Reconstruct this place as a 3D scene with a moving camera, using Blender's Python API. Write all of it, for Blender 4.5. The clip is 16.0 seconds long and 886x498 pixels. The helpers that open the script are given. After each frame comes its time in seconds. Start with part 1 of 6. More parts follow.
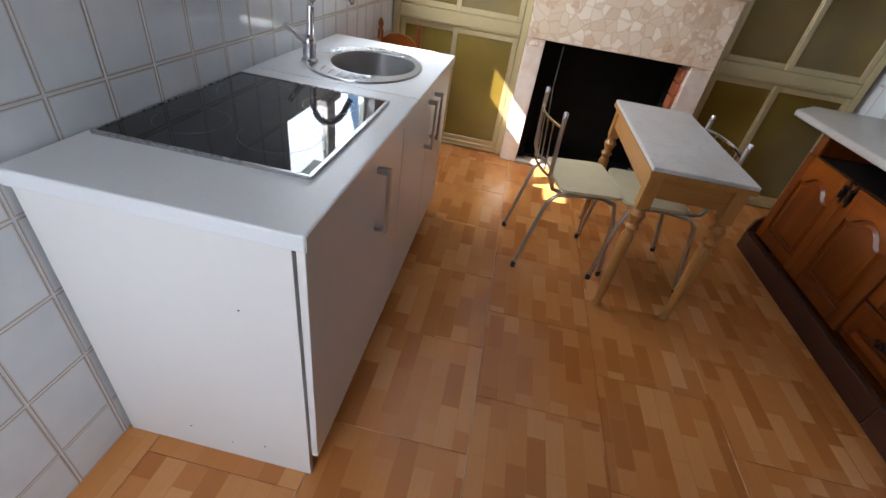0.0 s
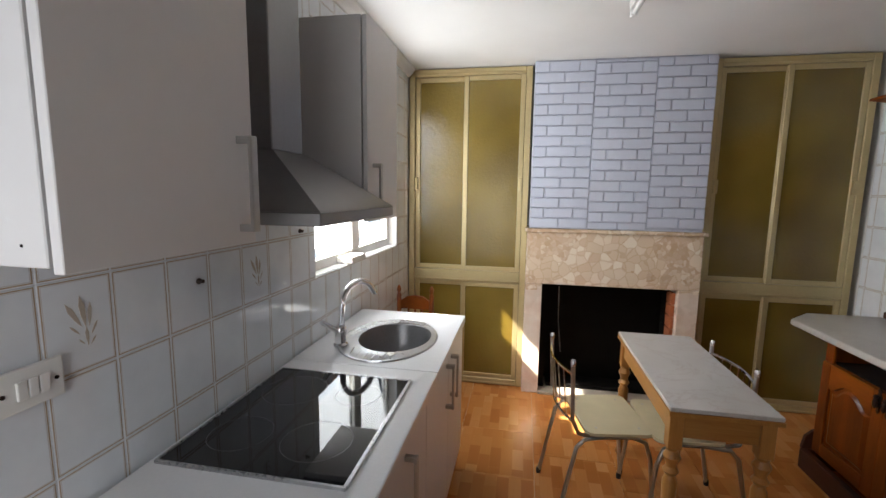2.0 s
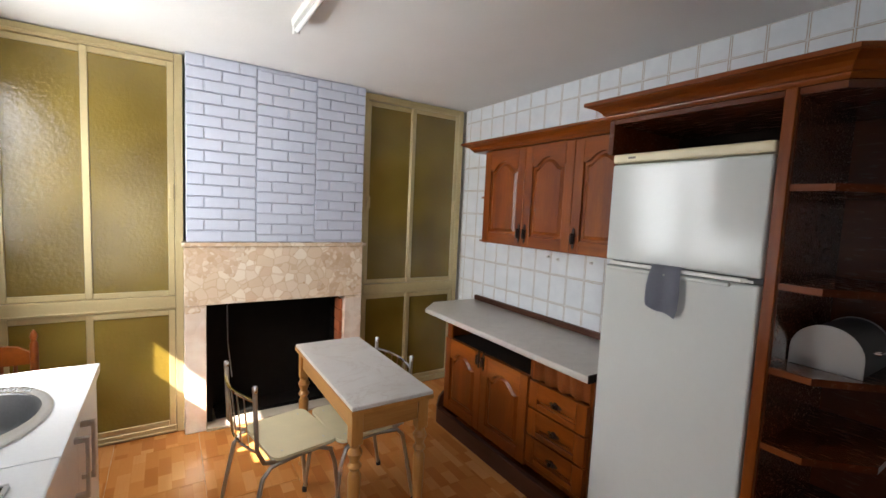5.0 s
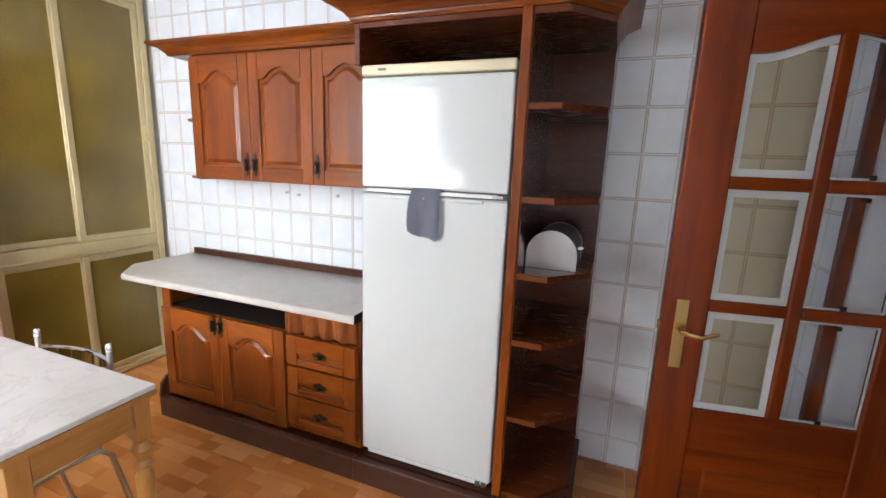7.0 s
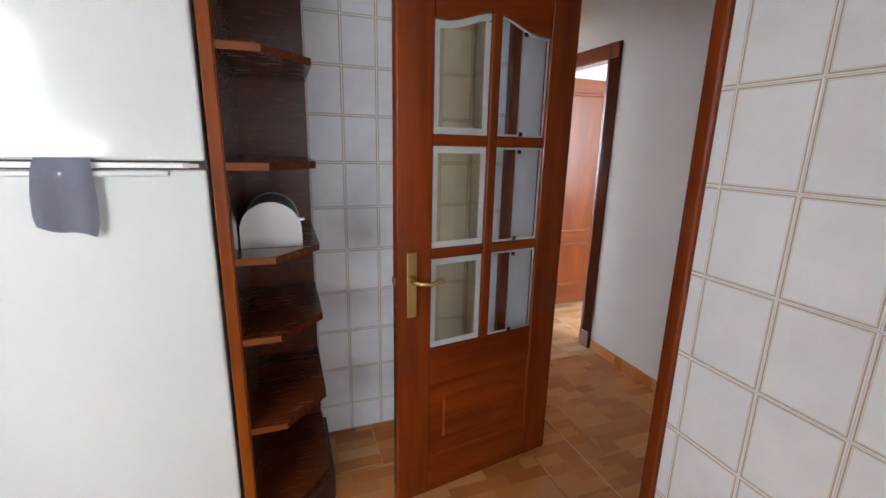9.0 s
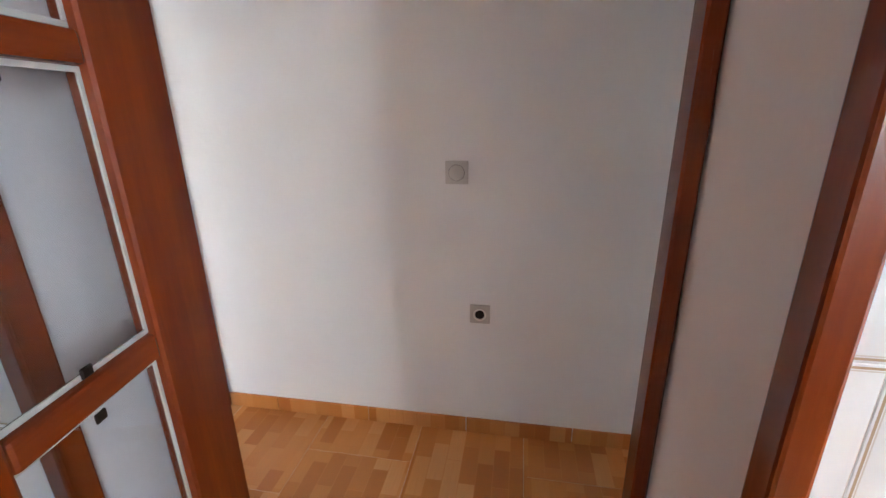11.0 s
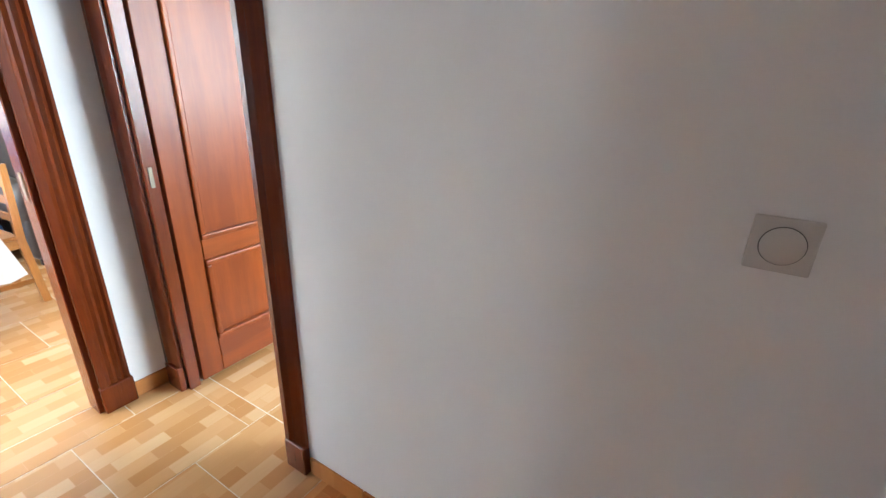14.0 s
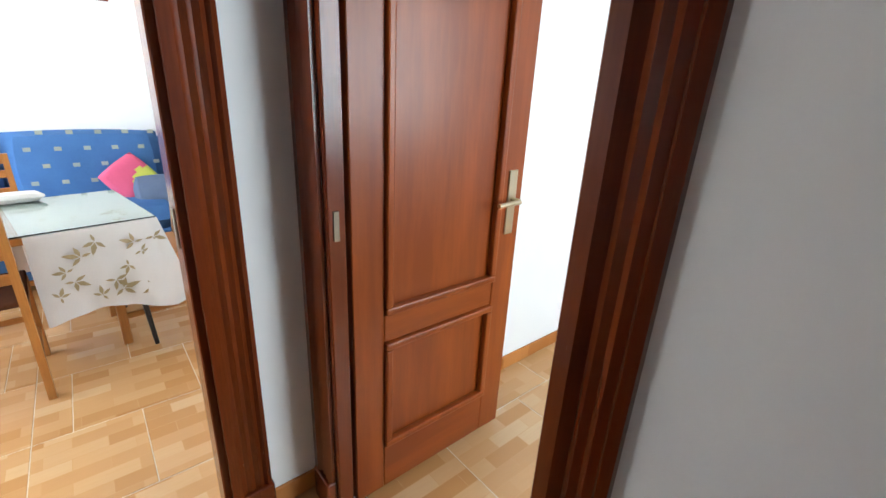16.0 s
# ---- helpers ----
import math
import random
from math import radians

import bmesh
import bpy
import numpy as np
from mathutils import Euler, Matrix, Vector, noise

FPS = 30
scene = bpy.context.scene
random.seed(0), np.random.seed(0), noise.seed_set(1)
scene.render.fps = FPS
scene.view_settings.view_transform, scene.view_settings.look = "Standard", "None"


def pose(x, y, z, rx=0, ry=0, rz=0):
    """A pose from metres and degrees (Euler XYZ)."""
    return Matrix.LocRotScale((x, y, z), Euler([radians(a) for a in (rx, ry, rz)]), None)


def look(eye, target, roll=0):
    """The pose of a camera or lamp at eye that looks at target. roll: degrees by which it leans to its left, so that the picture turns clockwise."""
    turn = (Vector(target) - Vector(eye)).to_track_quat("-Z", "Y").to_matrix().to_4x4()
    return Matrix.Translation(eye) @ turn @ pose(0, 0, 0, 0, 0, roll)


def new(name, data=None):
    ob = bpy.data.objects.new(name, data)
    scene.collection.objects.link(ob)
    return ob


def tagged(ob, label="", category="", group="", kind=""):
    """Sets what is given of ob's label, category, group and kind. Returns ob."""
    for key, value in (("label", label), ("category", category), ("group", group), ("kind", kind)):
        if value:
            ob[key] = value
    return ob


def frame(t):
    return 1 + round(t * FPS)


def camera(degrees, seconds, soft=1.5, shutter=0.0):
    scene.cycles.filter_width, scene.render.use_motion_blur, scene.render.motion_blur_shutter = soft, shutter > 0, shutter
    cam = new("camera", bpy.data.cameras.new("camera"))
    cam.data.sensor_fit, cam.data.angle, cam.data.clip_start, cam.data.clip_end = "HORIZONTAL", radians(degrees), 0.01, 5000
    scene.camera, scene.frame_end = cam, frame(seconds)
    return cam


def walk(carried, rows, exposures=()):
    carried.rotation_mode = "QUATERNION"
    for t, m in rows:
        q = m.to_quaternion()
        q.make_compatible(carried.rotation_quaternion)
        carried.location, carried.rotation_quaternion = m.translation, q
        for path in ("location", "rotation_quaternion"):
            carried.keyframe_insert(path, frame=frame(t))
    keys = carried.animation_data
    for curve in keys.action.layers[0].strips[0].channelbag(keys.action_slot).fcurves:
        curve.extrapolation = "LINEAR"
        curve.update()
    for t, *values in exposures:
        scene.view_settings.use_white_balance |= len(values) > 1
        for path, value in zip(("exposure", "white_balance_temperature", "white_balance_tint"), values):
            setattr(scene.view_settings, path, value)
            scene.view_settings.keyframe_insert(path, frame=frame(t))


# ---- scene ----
cam = camera(92.0, 16.0)
PATH = [
    (0, (0.59, 0.486, 1.299), (0.451, 2.109, 0.139), 9.6),
    (0.5, (0.587, 0.461, 1.363), (0.308, 2.2, 0.417), 5.5),
    (1, (0.587, 0.427, 1.478), (0.132, 2.309, 0.976), 0.8),
    (1.5, (0.59, 0.41, 1.516), (0.175, 2.342, 1.208), 0.8),
    (2, (0.599, 0.411, 1.528), (0.236, 2.361, 1.268), 0.8),
    (2.5, (0.603, 0.43, 1.548), (0.503, 2.425, 1.451), 1.5),
    (3, (0.585, 0.449, 1.569), (0.794, 2.438, 1.608), 1.5),
    (3.5, (0.56, 0.457, 1.583), (0.996, 2.408, 1.643), 0.8),
    (4, (0.547, 0.461, 1.571), (1.171, 2.361, 1.585), 1.0),
    (4.2, (0.547, 0.466, 1.566), (1.292, 2.322, 1.548), 1.3),
    (6.3, (0.573, 0.571, 1.475), (2.078, 1.815, 1.041), 3.5),
    (6.5, (0.619, 0.622, 1.46), (2.223, 1.737, 1.034), 3.0),
    (7, (0.703, 0.759, 1.47), (2.534, 1.464, 1.081), 2.1),
    (7.5, (0.764, 0.847, 1.483), (2.715, 0.954, 1.057), -0.4),
    (8, (0.768, 0.918, 1.466), (2.712, 0.593, 1.121), 0.2),
    (8.5, (0.778, 0.933, 1.476), (2.7, 0.464, 1.183), 1.2),
    (9, (0.869, 0.908, 1.425), (2.69, 0.226, 0.957), 1.3),
    (9.5, (1.122, 0.796, 1.371), (2.744, -0.286, 0.928), -0.1),
    (10, (1.335, 0.69, 1.364), (2.676, -0.703, 0.852), 0.0),
    (10.2, (1.446, 0.639, 1.363), (2.557, -0.941, 0.846), -0.3),
    (12.3, (2.126, 0.012, 1.388), (2.124, -1.862, 0.698), 0.0),
    (12.5, (2.122, -0.050, 1.390), (2.250, -1.915, 0.682), 0.0),
    (13, (2.100, -0.203, 1.376), (2.624, -2.030, 0.754), 0.6),
    (13.2, (2.108, -0.232, 1.377), (2.746, -2.010, 0.735), 1.2),
    (13.5, (2.133, -0.271, 1.378), (2.926, -1.971, 0.684), 1.8),
    (14, (2.189, -0.361, 1.349), (3.162, -1.959, 0.643), 1.8),
    (14.5, (2.381, -0.448, 1.331), (3.591, -1.894, 0.663), 2.2),
    (15, (2.579, -0.537, 1.339), (3.992, -1.776, 0.654), 2.8),
    (15.5, (2.829, -0.643, 1.322), (4.319, -1.813, 0.683), 0.6),
    (16, (3.045, -0.703, 1.323), (4.474, -1.92, 0.635), 3.0),
]
walk(cam, [(t, look(eye, target, roll)) for t, eye, target, roll in PATH],
     [(0.0, 2.75, 6000, 10), (1.0, 2.5, 6300, 10), (1.5, 2.42, 6500, 10), (2.0, 2.5, 6500, 10), (2.5, 2.88, 6800, 10), (3.0, 2.92, 6900, 10), (4.0, 2.74, 6850, 10), (6.5, 3.88, 6200, 10), (7.0, 4.12, 6200, 10), (8.0, 4.38, 6200, 10), (9.0, 4.15, 6250, 10), (10.0, 4.65, 6300, 10), (12.5, 5.15, 5950, 4), (13.0, 5.05, 5950, 5), (13.5, 4.9, 6000, 5), (14.0, 4.55, 6100, 6), (14.5, 4.0, 6250, 7), (16.0, 3.62, 6350, 7)])

# ---- light ----
world = bpy.data.worlds.new("world")
scene.world = world
world.use_nodes = True
wn = world.node_tree
sky = wn.nodes.new("ShaderNodeTexSky")
sky.sky_type, sky.sun_disc = "NISHITA", False
sky.sun_elevation, sky.sun_rotation = radians(40.7), radians(-115.2)
wn.links.new(sky.outputs[0], wn.nodes["Background"].inputs[0])
wn.nodes["Background"].inputs[1].default_value = 0.08
SUN_TO = Vector((1.0, 0.47, -0.95))
sun = new("sun", bpy.data.lights.new("sun", "SUN"))
sun.data.energy, sun.data.angle, sun.data.color = 5.0, radians(0.5), (1.0, 0.95, 0.86)
sun.matrix_world = look((-6, 2, 9), Vector((-6, 2, 9)) + SUN_TO)


def window_light(name, place, target, w, h, power, color=(0.86, 0.93, 1.0)):
    """Daylight entering by a window's opening."""
    lamp = new(name, bpy.data.lights.new(name, "AREA"))
    lamp.data.shape, lamp.data.size, lamp.data.size_y = "RECTANGLE", w, h
    lamp.data.energy, lamp.data.color = power, color
    lamp.matrix_world = look(place, target)
    return lamp


window_light("kitchen_daylight", (-0.415, 2.77, 1.70), (1.0, 2.77, 1.38), 1.15, 1.0, 4.2, (0.97, 0.98, 1.0))
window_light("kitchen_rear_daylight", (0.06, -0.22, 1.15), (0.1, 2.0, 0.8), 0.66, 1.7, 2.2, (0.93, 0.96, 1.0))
window_light("living_daylight", (5.9, 1.92, 1.45), (5.9, 0.0, 0.9), 2.2, 1.6, 9.5, (0.96, 0.98, 1.0))
window_light("bedroom_daylight", (1.63, -2.75, 1.5), (4.2, -2.3, 1.0), 1.3, 1.2, 5.0, (0.82, 0.93, 1.0))


# ---- materials ----
def material(name, color, rough=0.5, metal=0.0, spec=0.5):
    m = bpy.data.materials.new(name)
    m.use_nodes = True
    b = m.node_tree.nodes["Principled BSDF"]
    b.inputs["Base Color"].default_value = (*color, 1)
    b.inputs["Roughness"].default_value = rough
    b.inputs["Metallic"].default_value = metal
    b.inputs["Specular IOR Level"].default_value = spec
    return m


class Nodes:
    """Short hand for wiring one material."""

    def __init__(self, m):
        self.t, self.b = m.node_tree, m.node_tree.nodes["Principled BSDF"]

    def add(self, kind, **values):
        n = self.t.nodes.new(kind)
        for k, v in values.items():
            n.inputs[k].default_value = v
        return n

    def link(self, a, b):
        self.t.links.new(a, b)

    def coords(self, scale=(1, 1, 1), kind="Object", vary=0.0):
        c = self.add("ShaderNodeTexCoord")
        mp = self.add("ShaderNodeMapping")
        mp.inputs["Scale"].default_value = scale
        self.link(c.outputs[kind], mp.inputs["Vector"])
        if vary:
            info = self.add("ShaderNodeObjectInfo")
            mul = self.add("ShaderNodeMath")
            mul.operation = "MULTIPLY"
            mul.inputs[1].default_value = vary
            self.link(info.outputs["Random"], mul.inputs[0])
            self.link(mul.outputs[0], mp.inputs["Location"])
        return mp.outputs[0]

    def noise(self, vec, scale, detail=4.0, rough=0.55):
        n = self.add("ShaderNodeTexNoise", Scale=scale, Detail=detail, Roughness=rough)
        self.link(vec, n.inputs["Vector"])
        return n.outputs["Fac"]

    def ramp(self, fac, *stops):
        r = self.add("ShaderNodeValToRGB")
        e = r.color_ramp.elements
        while len(e) < len(stops):
            e.new(0.5)
        for el, (p, c) in zip(e, stops):
            el.position, el.color = p, (*c, 1)
        self.link(fac, r.inputs[0])
        return r.outputs[0]

    def mix(self, fac, a, b, mode="MIX"):
        n = self.add("ShaderNodeMix")
        n.data_type, n.blend_type = "RGBA", mode
        for value, sock in ((fac, n.inputs[0]), (a, n.inputs[6]), (b, n.inputs[7])):
            if isinstance(value, (int, float)):
                sock.default_value = value
            elif isinstance(value, tuple):
                sock.default_value = (*value, 1)
            else:
                self.link(value, sock)
        return n.outputs[2]

    def math(self, op, a, b=0.0, c=0.0):
        n = self.add("ShaderNodeMath")
        n.operation = op
        for value, sock in zip((a, b, c), n.inputs):
            if isinstance(value, (int, float)):
                sock.default_value = value
            else:
                self.link(value, sock)
        return n.outputs[0]

    def color(self, out):
        self.link(out, self.b.inputs["Base Color"])

    def rough(self, out, low, high):
        r = self.add("ShaderNodeMapRange")
        r.inputs["To Min"].default_value, r.inputs["To Max"].default_value = low, high
        self.link(out, r.inputs[0])
        self.link(r.outputs[0], self.b.inputs["Roughness"])

    def bump(self, out, strength=0.2, distance=0.002):
        n = self.add("ShaderNodeBump", Strength=strength, Distance=distance)
        self.link(out, n.inputs["Height"])
        self.link(n.outputs[0], self.b.inputs["Normal"])


def plaster(name, color, blotch=0.06, bump=0.25):
    m = material(name, color, 0.85, 0, 0.25)
    k = Nodes(m)
    v = k.coords()
    big, fine = k.noise(v, 1.4, 3), k.noise(v, 55, 4)
    dark = tuple(c * (1 - blotch * 1.6) for c in color)
    k.color(k.mix(k.math("MULTIPLY", fine, 0.25), k.ramp(big, (0.3, dark), (0.7, color)), dark))
    k.bump(k.math("ADD", k.math("MULTIPLY", big, 0.8), fine), bump, 0.0025)
    return m


def wood(name, dark, light, axis="z", rough=(0.28, 0.45), ring=9.0, coat=0.0, vary=7.0, fleck=0.35):
    m = material(name, light, 0.4, 0.0, 0.3)
    k = Nodes(m)
    s = {"x": (0.7, ring, ring), "y": (ring, 0.7, ring), "z": (ring, ring, 0.7)}[axis]
    v = k.coords(s, vary=vary)
    a = k.noise(v, 1.6, 6, 0.6)
    b = k.noise(k.coords(tuple(8 * q for q in s), vary=vary), 2.2, 3)
    c = k.noise(k.coords((1, 1, 1), vary=vary), 3.0, 2)
    base = k.ramp(k.math("ADD", k.math("MULTIPLY", a, 0.7), k.math("MULTIPLY", b, fleck)), (0.33, dark), (0.72, light))
    k.color(k.mix(k.math("MULTIPLY", c, 0.45), base, dark))
    k.rough(b, *rough)
    k.bump(b, 0.05, 0.001)
    k.b.inputs["Coat Weight"].default_value = coat
    k.b.inputs["Coat Roughness"].default_value = 0.2
    return m


def wall_tile_material(name):
    """Glazed white tile with a thin double beige line printed near its edge."""
    m = material(name, (0.72, 0.74, 0.76), 0.14)
    k = Nodes(m)
    c = k.add("ShaderNodeTexCoord")
    sep = k.add("ShaderNodeSeparateXYZ")
    k.link(c.outputs["Generated"], sep.inputs[0])
    u, w = sep.outputs[0], sep.outputs[2]
    du = k.math("MULTIPLY", k.math("SUBTRACT", 0.5, k.math("ABSOLUTE", k.math("SUBTRACT", u, 0.5))), 0.15)
    dw = k.math("MULTIPLY", k.math("SUBTRACT", 0.5, k.math("ABSOLUTE", k.math("SUBTRACT", w, 0.5))), 0.20)
    d = k.math("MINIMUM", du, dw)
    line = k.math("MAXIMUM", k.math("COMPARE", d, 0.0042, 0.0013), k.math("MULTIPLY", k.math("COMPARE", d, 0.0072, 0.0007), 0.5))
    cloud = k.noise(k.coords((1, 1, 1), vary=20.0), 9, 3)
    white = k.ramp(cloud, (0.3, (0.65, 0.68, 0.715)), (0.7, (0.73, 0.76, 0.79)))
    worn = k.math("MULTIPLY", line, k.math("ADD", 0.7, k.math("MULTIPLY", cloud, 0.35)))
    out = k.mix(worn, white, (0.36, 0.25, 0.14))
    k.color(out)
    k.rough(cloud, 0.05, 0.13)
    edge = k.math("MINIMUM", k.math("MULTIPLY", d, 160.0), 1.0)
    k.bump(k.math("ADD", edge, k.math("MULTIPLY", cloud, 0.22)), 0.3, 0.002)
    return m


def floor_tile_material(name, tone=1.0, tones=((0.39, 0.137, 0.031), (0.49, 0.190, 0.048), (0.55, 0.232, 0.068), (0.62, 0.30, 0.11))):
    """Glazed floor tile printed like small wooden blocks, each block of a tone of its own."""
    m = material(name, (0.5, 0.27, 0.11), 0.22)
    k = Nodes(m)
    v = k.coords((1, 1, 1), vary=31.0)
    swap = k.add("ShaderNodeSeparateXYZ")
    k.link(v, swap.inputs[0])
    join = k.add("ShaderNodeCombineXYZ")
    k.link(swap.outputs[1], join.inputs[0])
    k.link(swap.outputs[0], join.inputs[1])
    br = k.add("ShaderNodeTexBrick", Scale=1.0)
    br.inputs["Mortar Size"].default_value = 0.0012
    br.inputs["Mortar Smooth"].default_value = 0.3
    br.inputs["Brick Width"].default_value = 0.19
    br.inputs["Row Height"].default_value = 0.064
    br.inputs["Color1"].default_value = (0, 0, 0, 1)
    br.inputs["Color2"].default_value = (1, 1, 1, 1)
    br.inputs["Mortar"].default_value = (0.55, 0.55, 0.55, 1)
    br.inputs["Bias"].default_value = 0.0
    br.offset = 0.43
    k.link(join.outputs[0], br.inputs["Vector"])
    print_tones = k.ramp(br.outputs["Color"], *[(at, tuple(c * tone for c in rgb)) for at, rgb in zip((0.0, 0.35, 0.7, 1.0), tones)])
    grain = k.noise(k.coords((60, 4, 4), vary=31.0), 2.0, 5)
    cloud = k.noise(k.coords((1, 1, 1), vary=31.0), 5, 3)
    k.color(k.mix(k.math("MULTIPLY", grain, 0.35), print_tones, tuple(c * tone for c in tones[0])))
    k.rough(cloud, 0.13, 0.28)
    k.bump(k.math("ADD", grain, k.math("MULTIPLY", br.outputs["Fac"], -1.0)), 0.1, 0.001)
    return m


def marble_material(name):
    """Cream and pink marble aggregate with large angular chips."""
    m = material(name, (0.6, 0.47, 0.36), 0.25)
    k = Nodes(m)
    v = k.coords()
    warp = k.add("ShaderNodeTexNoise", Scale=6.0, Detail=2.0)
    k.link(v, warp.inputs["Vector"])
    moved = k.mix(0.06, v, warp.outputs["Color"], "ADD")
    def chips(scale):
        vo = k.add("ShaderNodeTexVoronoi", Scale=scale)
        k.link(moved, vo.inputs["Vector"])
        ed = k.add("ShaderNodeTexVoronoi", Scale=scale)
        ed.feature = "DISTANCE_TO_EDGE"
        k.link(moved, ed.inputs["Vector"])
        g = k.add("ShaderNodeSeparateColor")
        k.link(vo.outputs["Color"], g.inputs[0])
        return g.outputs[0], ed.outputs["Distance"]
    c1, e1 = chips(15)
    c2, e2 = chips(34)
    big = k.ramp(c1, (0.0, (0.74, 0.60, 0.44)), (0.4, (0.70, 0.53, 0.36)), (0.75, (0.82, 0.73, 0.60)), (1.0, (0.62, 0.43, 0.27)))
    small = k.ramp(c2, (0.0, (0.66, 0.50, 0.36)), (0.6, (0.55, 0.36, 0.21)), (1.0, (0.78, 0.67, 0.53)))
    patch = k.math("GREATER_THAN", k.noise(v, 2.6, 2), 0.50)
    stone = k.mix(patch, small, big)
    joint = k.math("LESS_THAN", k.mix(patch, e2, e1), 0.05)
    pale = k.ramp(k.noise(v, 7, 4), (0.35, (0.70, 0.56, 0.45)), (0.65, (0.78, 0.68, 0.58)))
    sep = k.add("ShaderNodeSeparateXYZ")
    k.link(v, sep.inputs[0])
    chipped = k.math("MULTIPLY", k.math("GREATER_THAN", k.math("ADD", sep.outputs[2], k.math("MULTIPLY", k.noise(v, 5, 3), 0.25)), 0.97), 0.85)
    body = k.mix(k.math("MULTIPLY", joint, 0.55), stone, (0.56, 0.38, 0.21))
    k.color(k.mix(chipped, pale, body))
    k.rough(c1, 0.18, 0.35)
    return m


def amber_glass_material(name, tone=1.0):
    """Hammered amber glass before a dark cupboard."""
    m = material(name, (0.30 * tone, 0.21 * tone, 0.035 * tone), 0.16, 0, 0.6)
    k = Nodes(m)
    v = k.coords()
    n = k.noise(v, 48, 3)
    big = k.noise(v, 1.7, 2)
    k.color(k.ramp(big, (0.3, (0.19 * tone, 0.122 * tone, 0.016 * tone)), (0.75, (0.34 * tone, 0.235 * tone, 0.042 * tone))))
    k.bump(n, 0.45, 0.004)
    k.rough(n, 0.1, 0.24)
    return m


def veined_material(name, base, vein, scale=3.0, rough=(0.25, 0.4)):
    m = material(name, base, 0.3)
    k = Nodes(m)
    v = k.coords()
    n = k.add("ShaderNodeTexNoise", Scale=scale, Detail=8.0, Roughness=0.65, Distortion=1.2)
    k.link(v, n.inputs["Vector"])
    vein_fac = k.math("LESS_THAN", k.math("ABSOLUTE", k.math("SUBTRACT", n.outputs["Fac"], 0.5)), 0.012)
    cloud = k.noise(v, scale * 2, 5)
    body = k.ramp(cloud, (0.3, tuple(c * 0.86 for c in base)), (0.7, base))
    k.color(k.mix(k.math("MULTIPLY", vein_fac, 0.3), body, vein))
    k.rough(cloud, *rough)
    return m


def speckled(name, color, rough=(0.3, 0.5), amount=0.08, scale=30.0, metal=0.0, bump=0.06):
    m = material(name, color, sum(rough) / 2, metal)
    k = Nodes(m)
    v = k.coords(vary=3.0)
    fine, big = k.noise(v, scale, 4), k.noise(v, 2.2, 3)
    f = k.math("ADD", k.math("MULTIPLY", fine, 0.4), k.math("MULTIPLY", big, 0.6))
    k.color(k.ramp(f, (0.3, tuple(c * (1 - amount * 2) for c in color)), (0.7, color)))
    k.rough(f, *rough)
    k.bump(fine, bump, 0.001)
    return m


def fabric(name, color, dark, scale=180.0):
    m = material(name, color, 0.9, 0, 0.2)
    k = Nodes(m)
    v = k.coords()
    weave, big = k.noise(v, scale, 2), k.noise(v, 4, 3)
    k.color(k.ramp(k.math("ADD", k.math("MULTIPLY", weave, 0.4), k.math("MULTIPLY", big, 0.6)), (0.3, dark), (0.7, color)))
    k.bump(weave, 0.4, 0.001)
    return m


M_CEIL = plaster("ceiling_paint", (0.80, 0.79, 0.77), 0.05, 0.5)
M_WALL = plaster("wall_paint", (0.74, 0.73, 0.73), 0.05, 0.35)
M_WHITEWALL = plaster("white_wall_paint", (0.82, 0.83, 0.84), 0.03, 0.2)
M_OUT = plaster("outdoor_render", (0.82, 0.81, 0.79), 0.08, 0.4)
M_TILE = wall_tile_material("glazed_wall_tile")
M_GROUT = speckled("grout", (0.74, 0.73, 0.71), (0.7, 0.9), 0.1)
M_FLOOR = floor_tile_material("printed_floor_tile")
# same printed tile, paled to carry the stronger daylight beyond the hall
M_FLOOR2 = floor_tile_material("daylit_printed_floor_tile", 0.92, ((0.48, 0.235, 0.085), (0.56, 0.31, 0.13), (0.62, 0.37, 0.175), (0.68, 0.46, 0.26)))
M_FGROUT = speckled("floor_grout", (0.76, 0.64, 0.48), (0.6, 0.8), 0.15)
M_SKIRT = floor_tile_material("skirting_tile", 0.95)
M_FOAM = speckled("embossed_panel", (0.56, 0.59, 0.69), (0.45, 0.6), 0.05, 24, 0, 0.15)
M_FOAMJ = material("embossed_panel_joint", (0.44, 0.46, 0.55), 0.7)
M_MARBLE = marble_material("marble_aggregate")
M_SOOT = speckled("soot", (0.008, 0.007, 0.006), (0.9, 1.0), 0.3, 12, 0, 0.3)
Nodes(M_SOOT).b.inputs["Specular IOR Level"].default_value = 0.08
M_FIREBRICK = speckled("fire_brick", (0.42, 0.12, 0.04), (0.7, 0.9), 0.2, 20, 0, 0.3)
M_HEARTH = speckled("hearth_stone", (0.48, 0.40, 0.32), (0.4, 0.6), 0.15)
M_GOLD = speckled("gold_aluminium", (0.58, 0.47, 0.25), (0.30, 0.42), 0.08, 60, 0.55)
M_AMBER = amber_glass_material("amber_glass", 0.68)
M_LAM = speckled("white_laminate", (0.72, 0.70, 0.69), (0.28, 0.4), 0.02)
M_TOP = speckled("white_worktop", (0.74, 0.75, 0.77), (0.25, 0.38), 0.05, 120)
M_HOB = material("hob_glass", (0.006, 0.006, 0.008), 0.035, 0, 0.6)
M_HOBMARK = material("hob_marking", (0.10, 0.10, 0.11), 0.3)
M_STEEL = speckled("brushed_steel", (0.52, 0.52, 0.53), (0.2, 0.36), 0.1, 90, 1.0)
M_CHROME = material("chrome", (0.72, 0.72, 0.74), 0.08, 1.0)
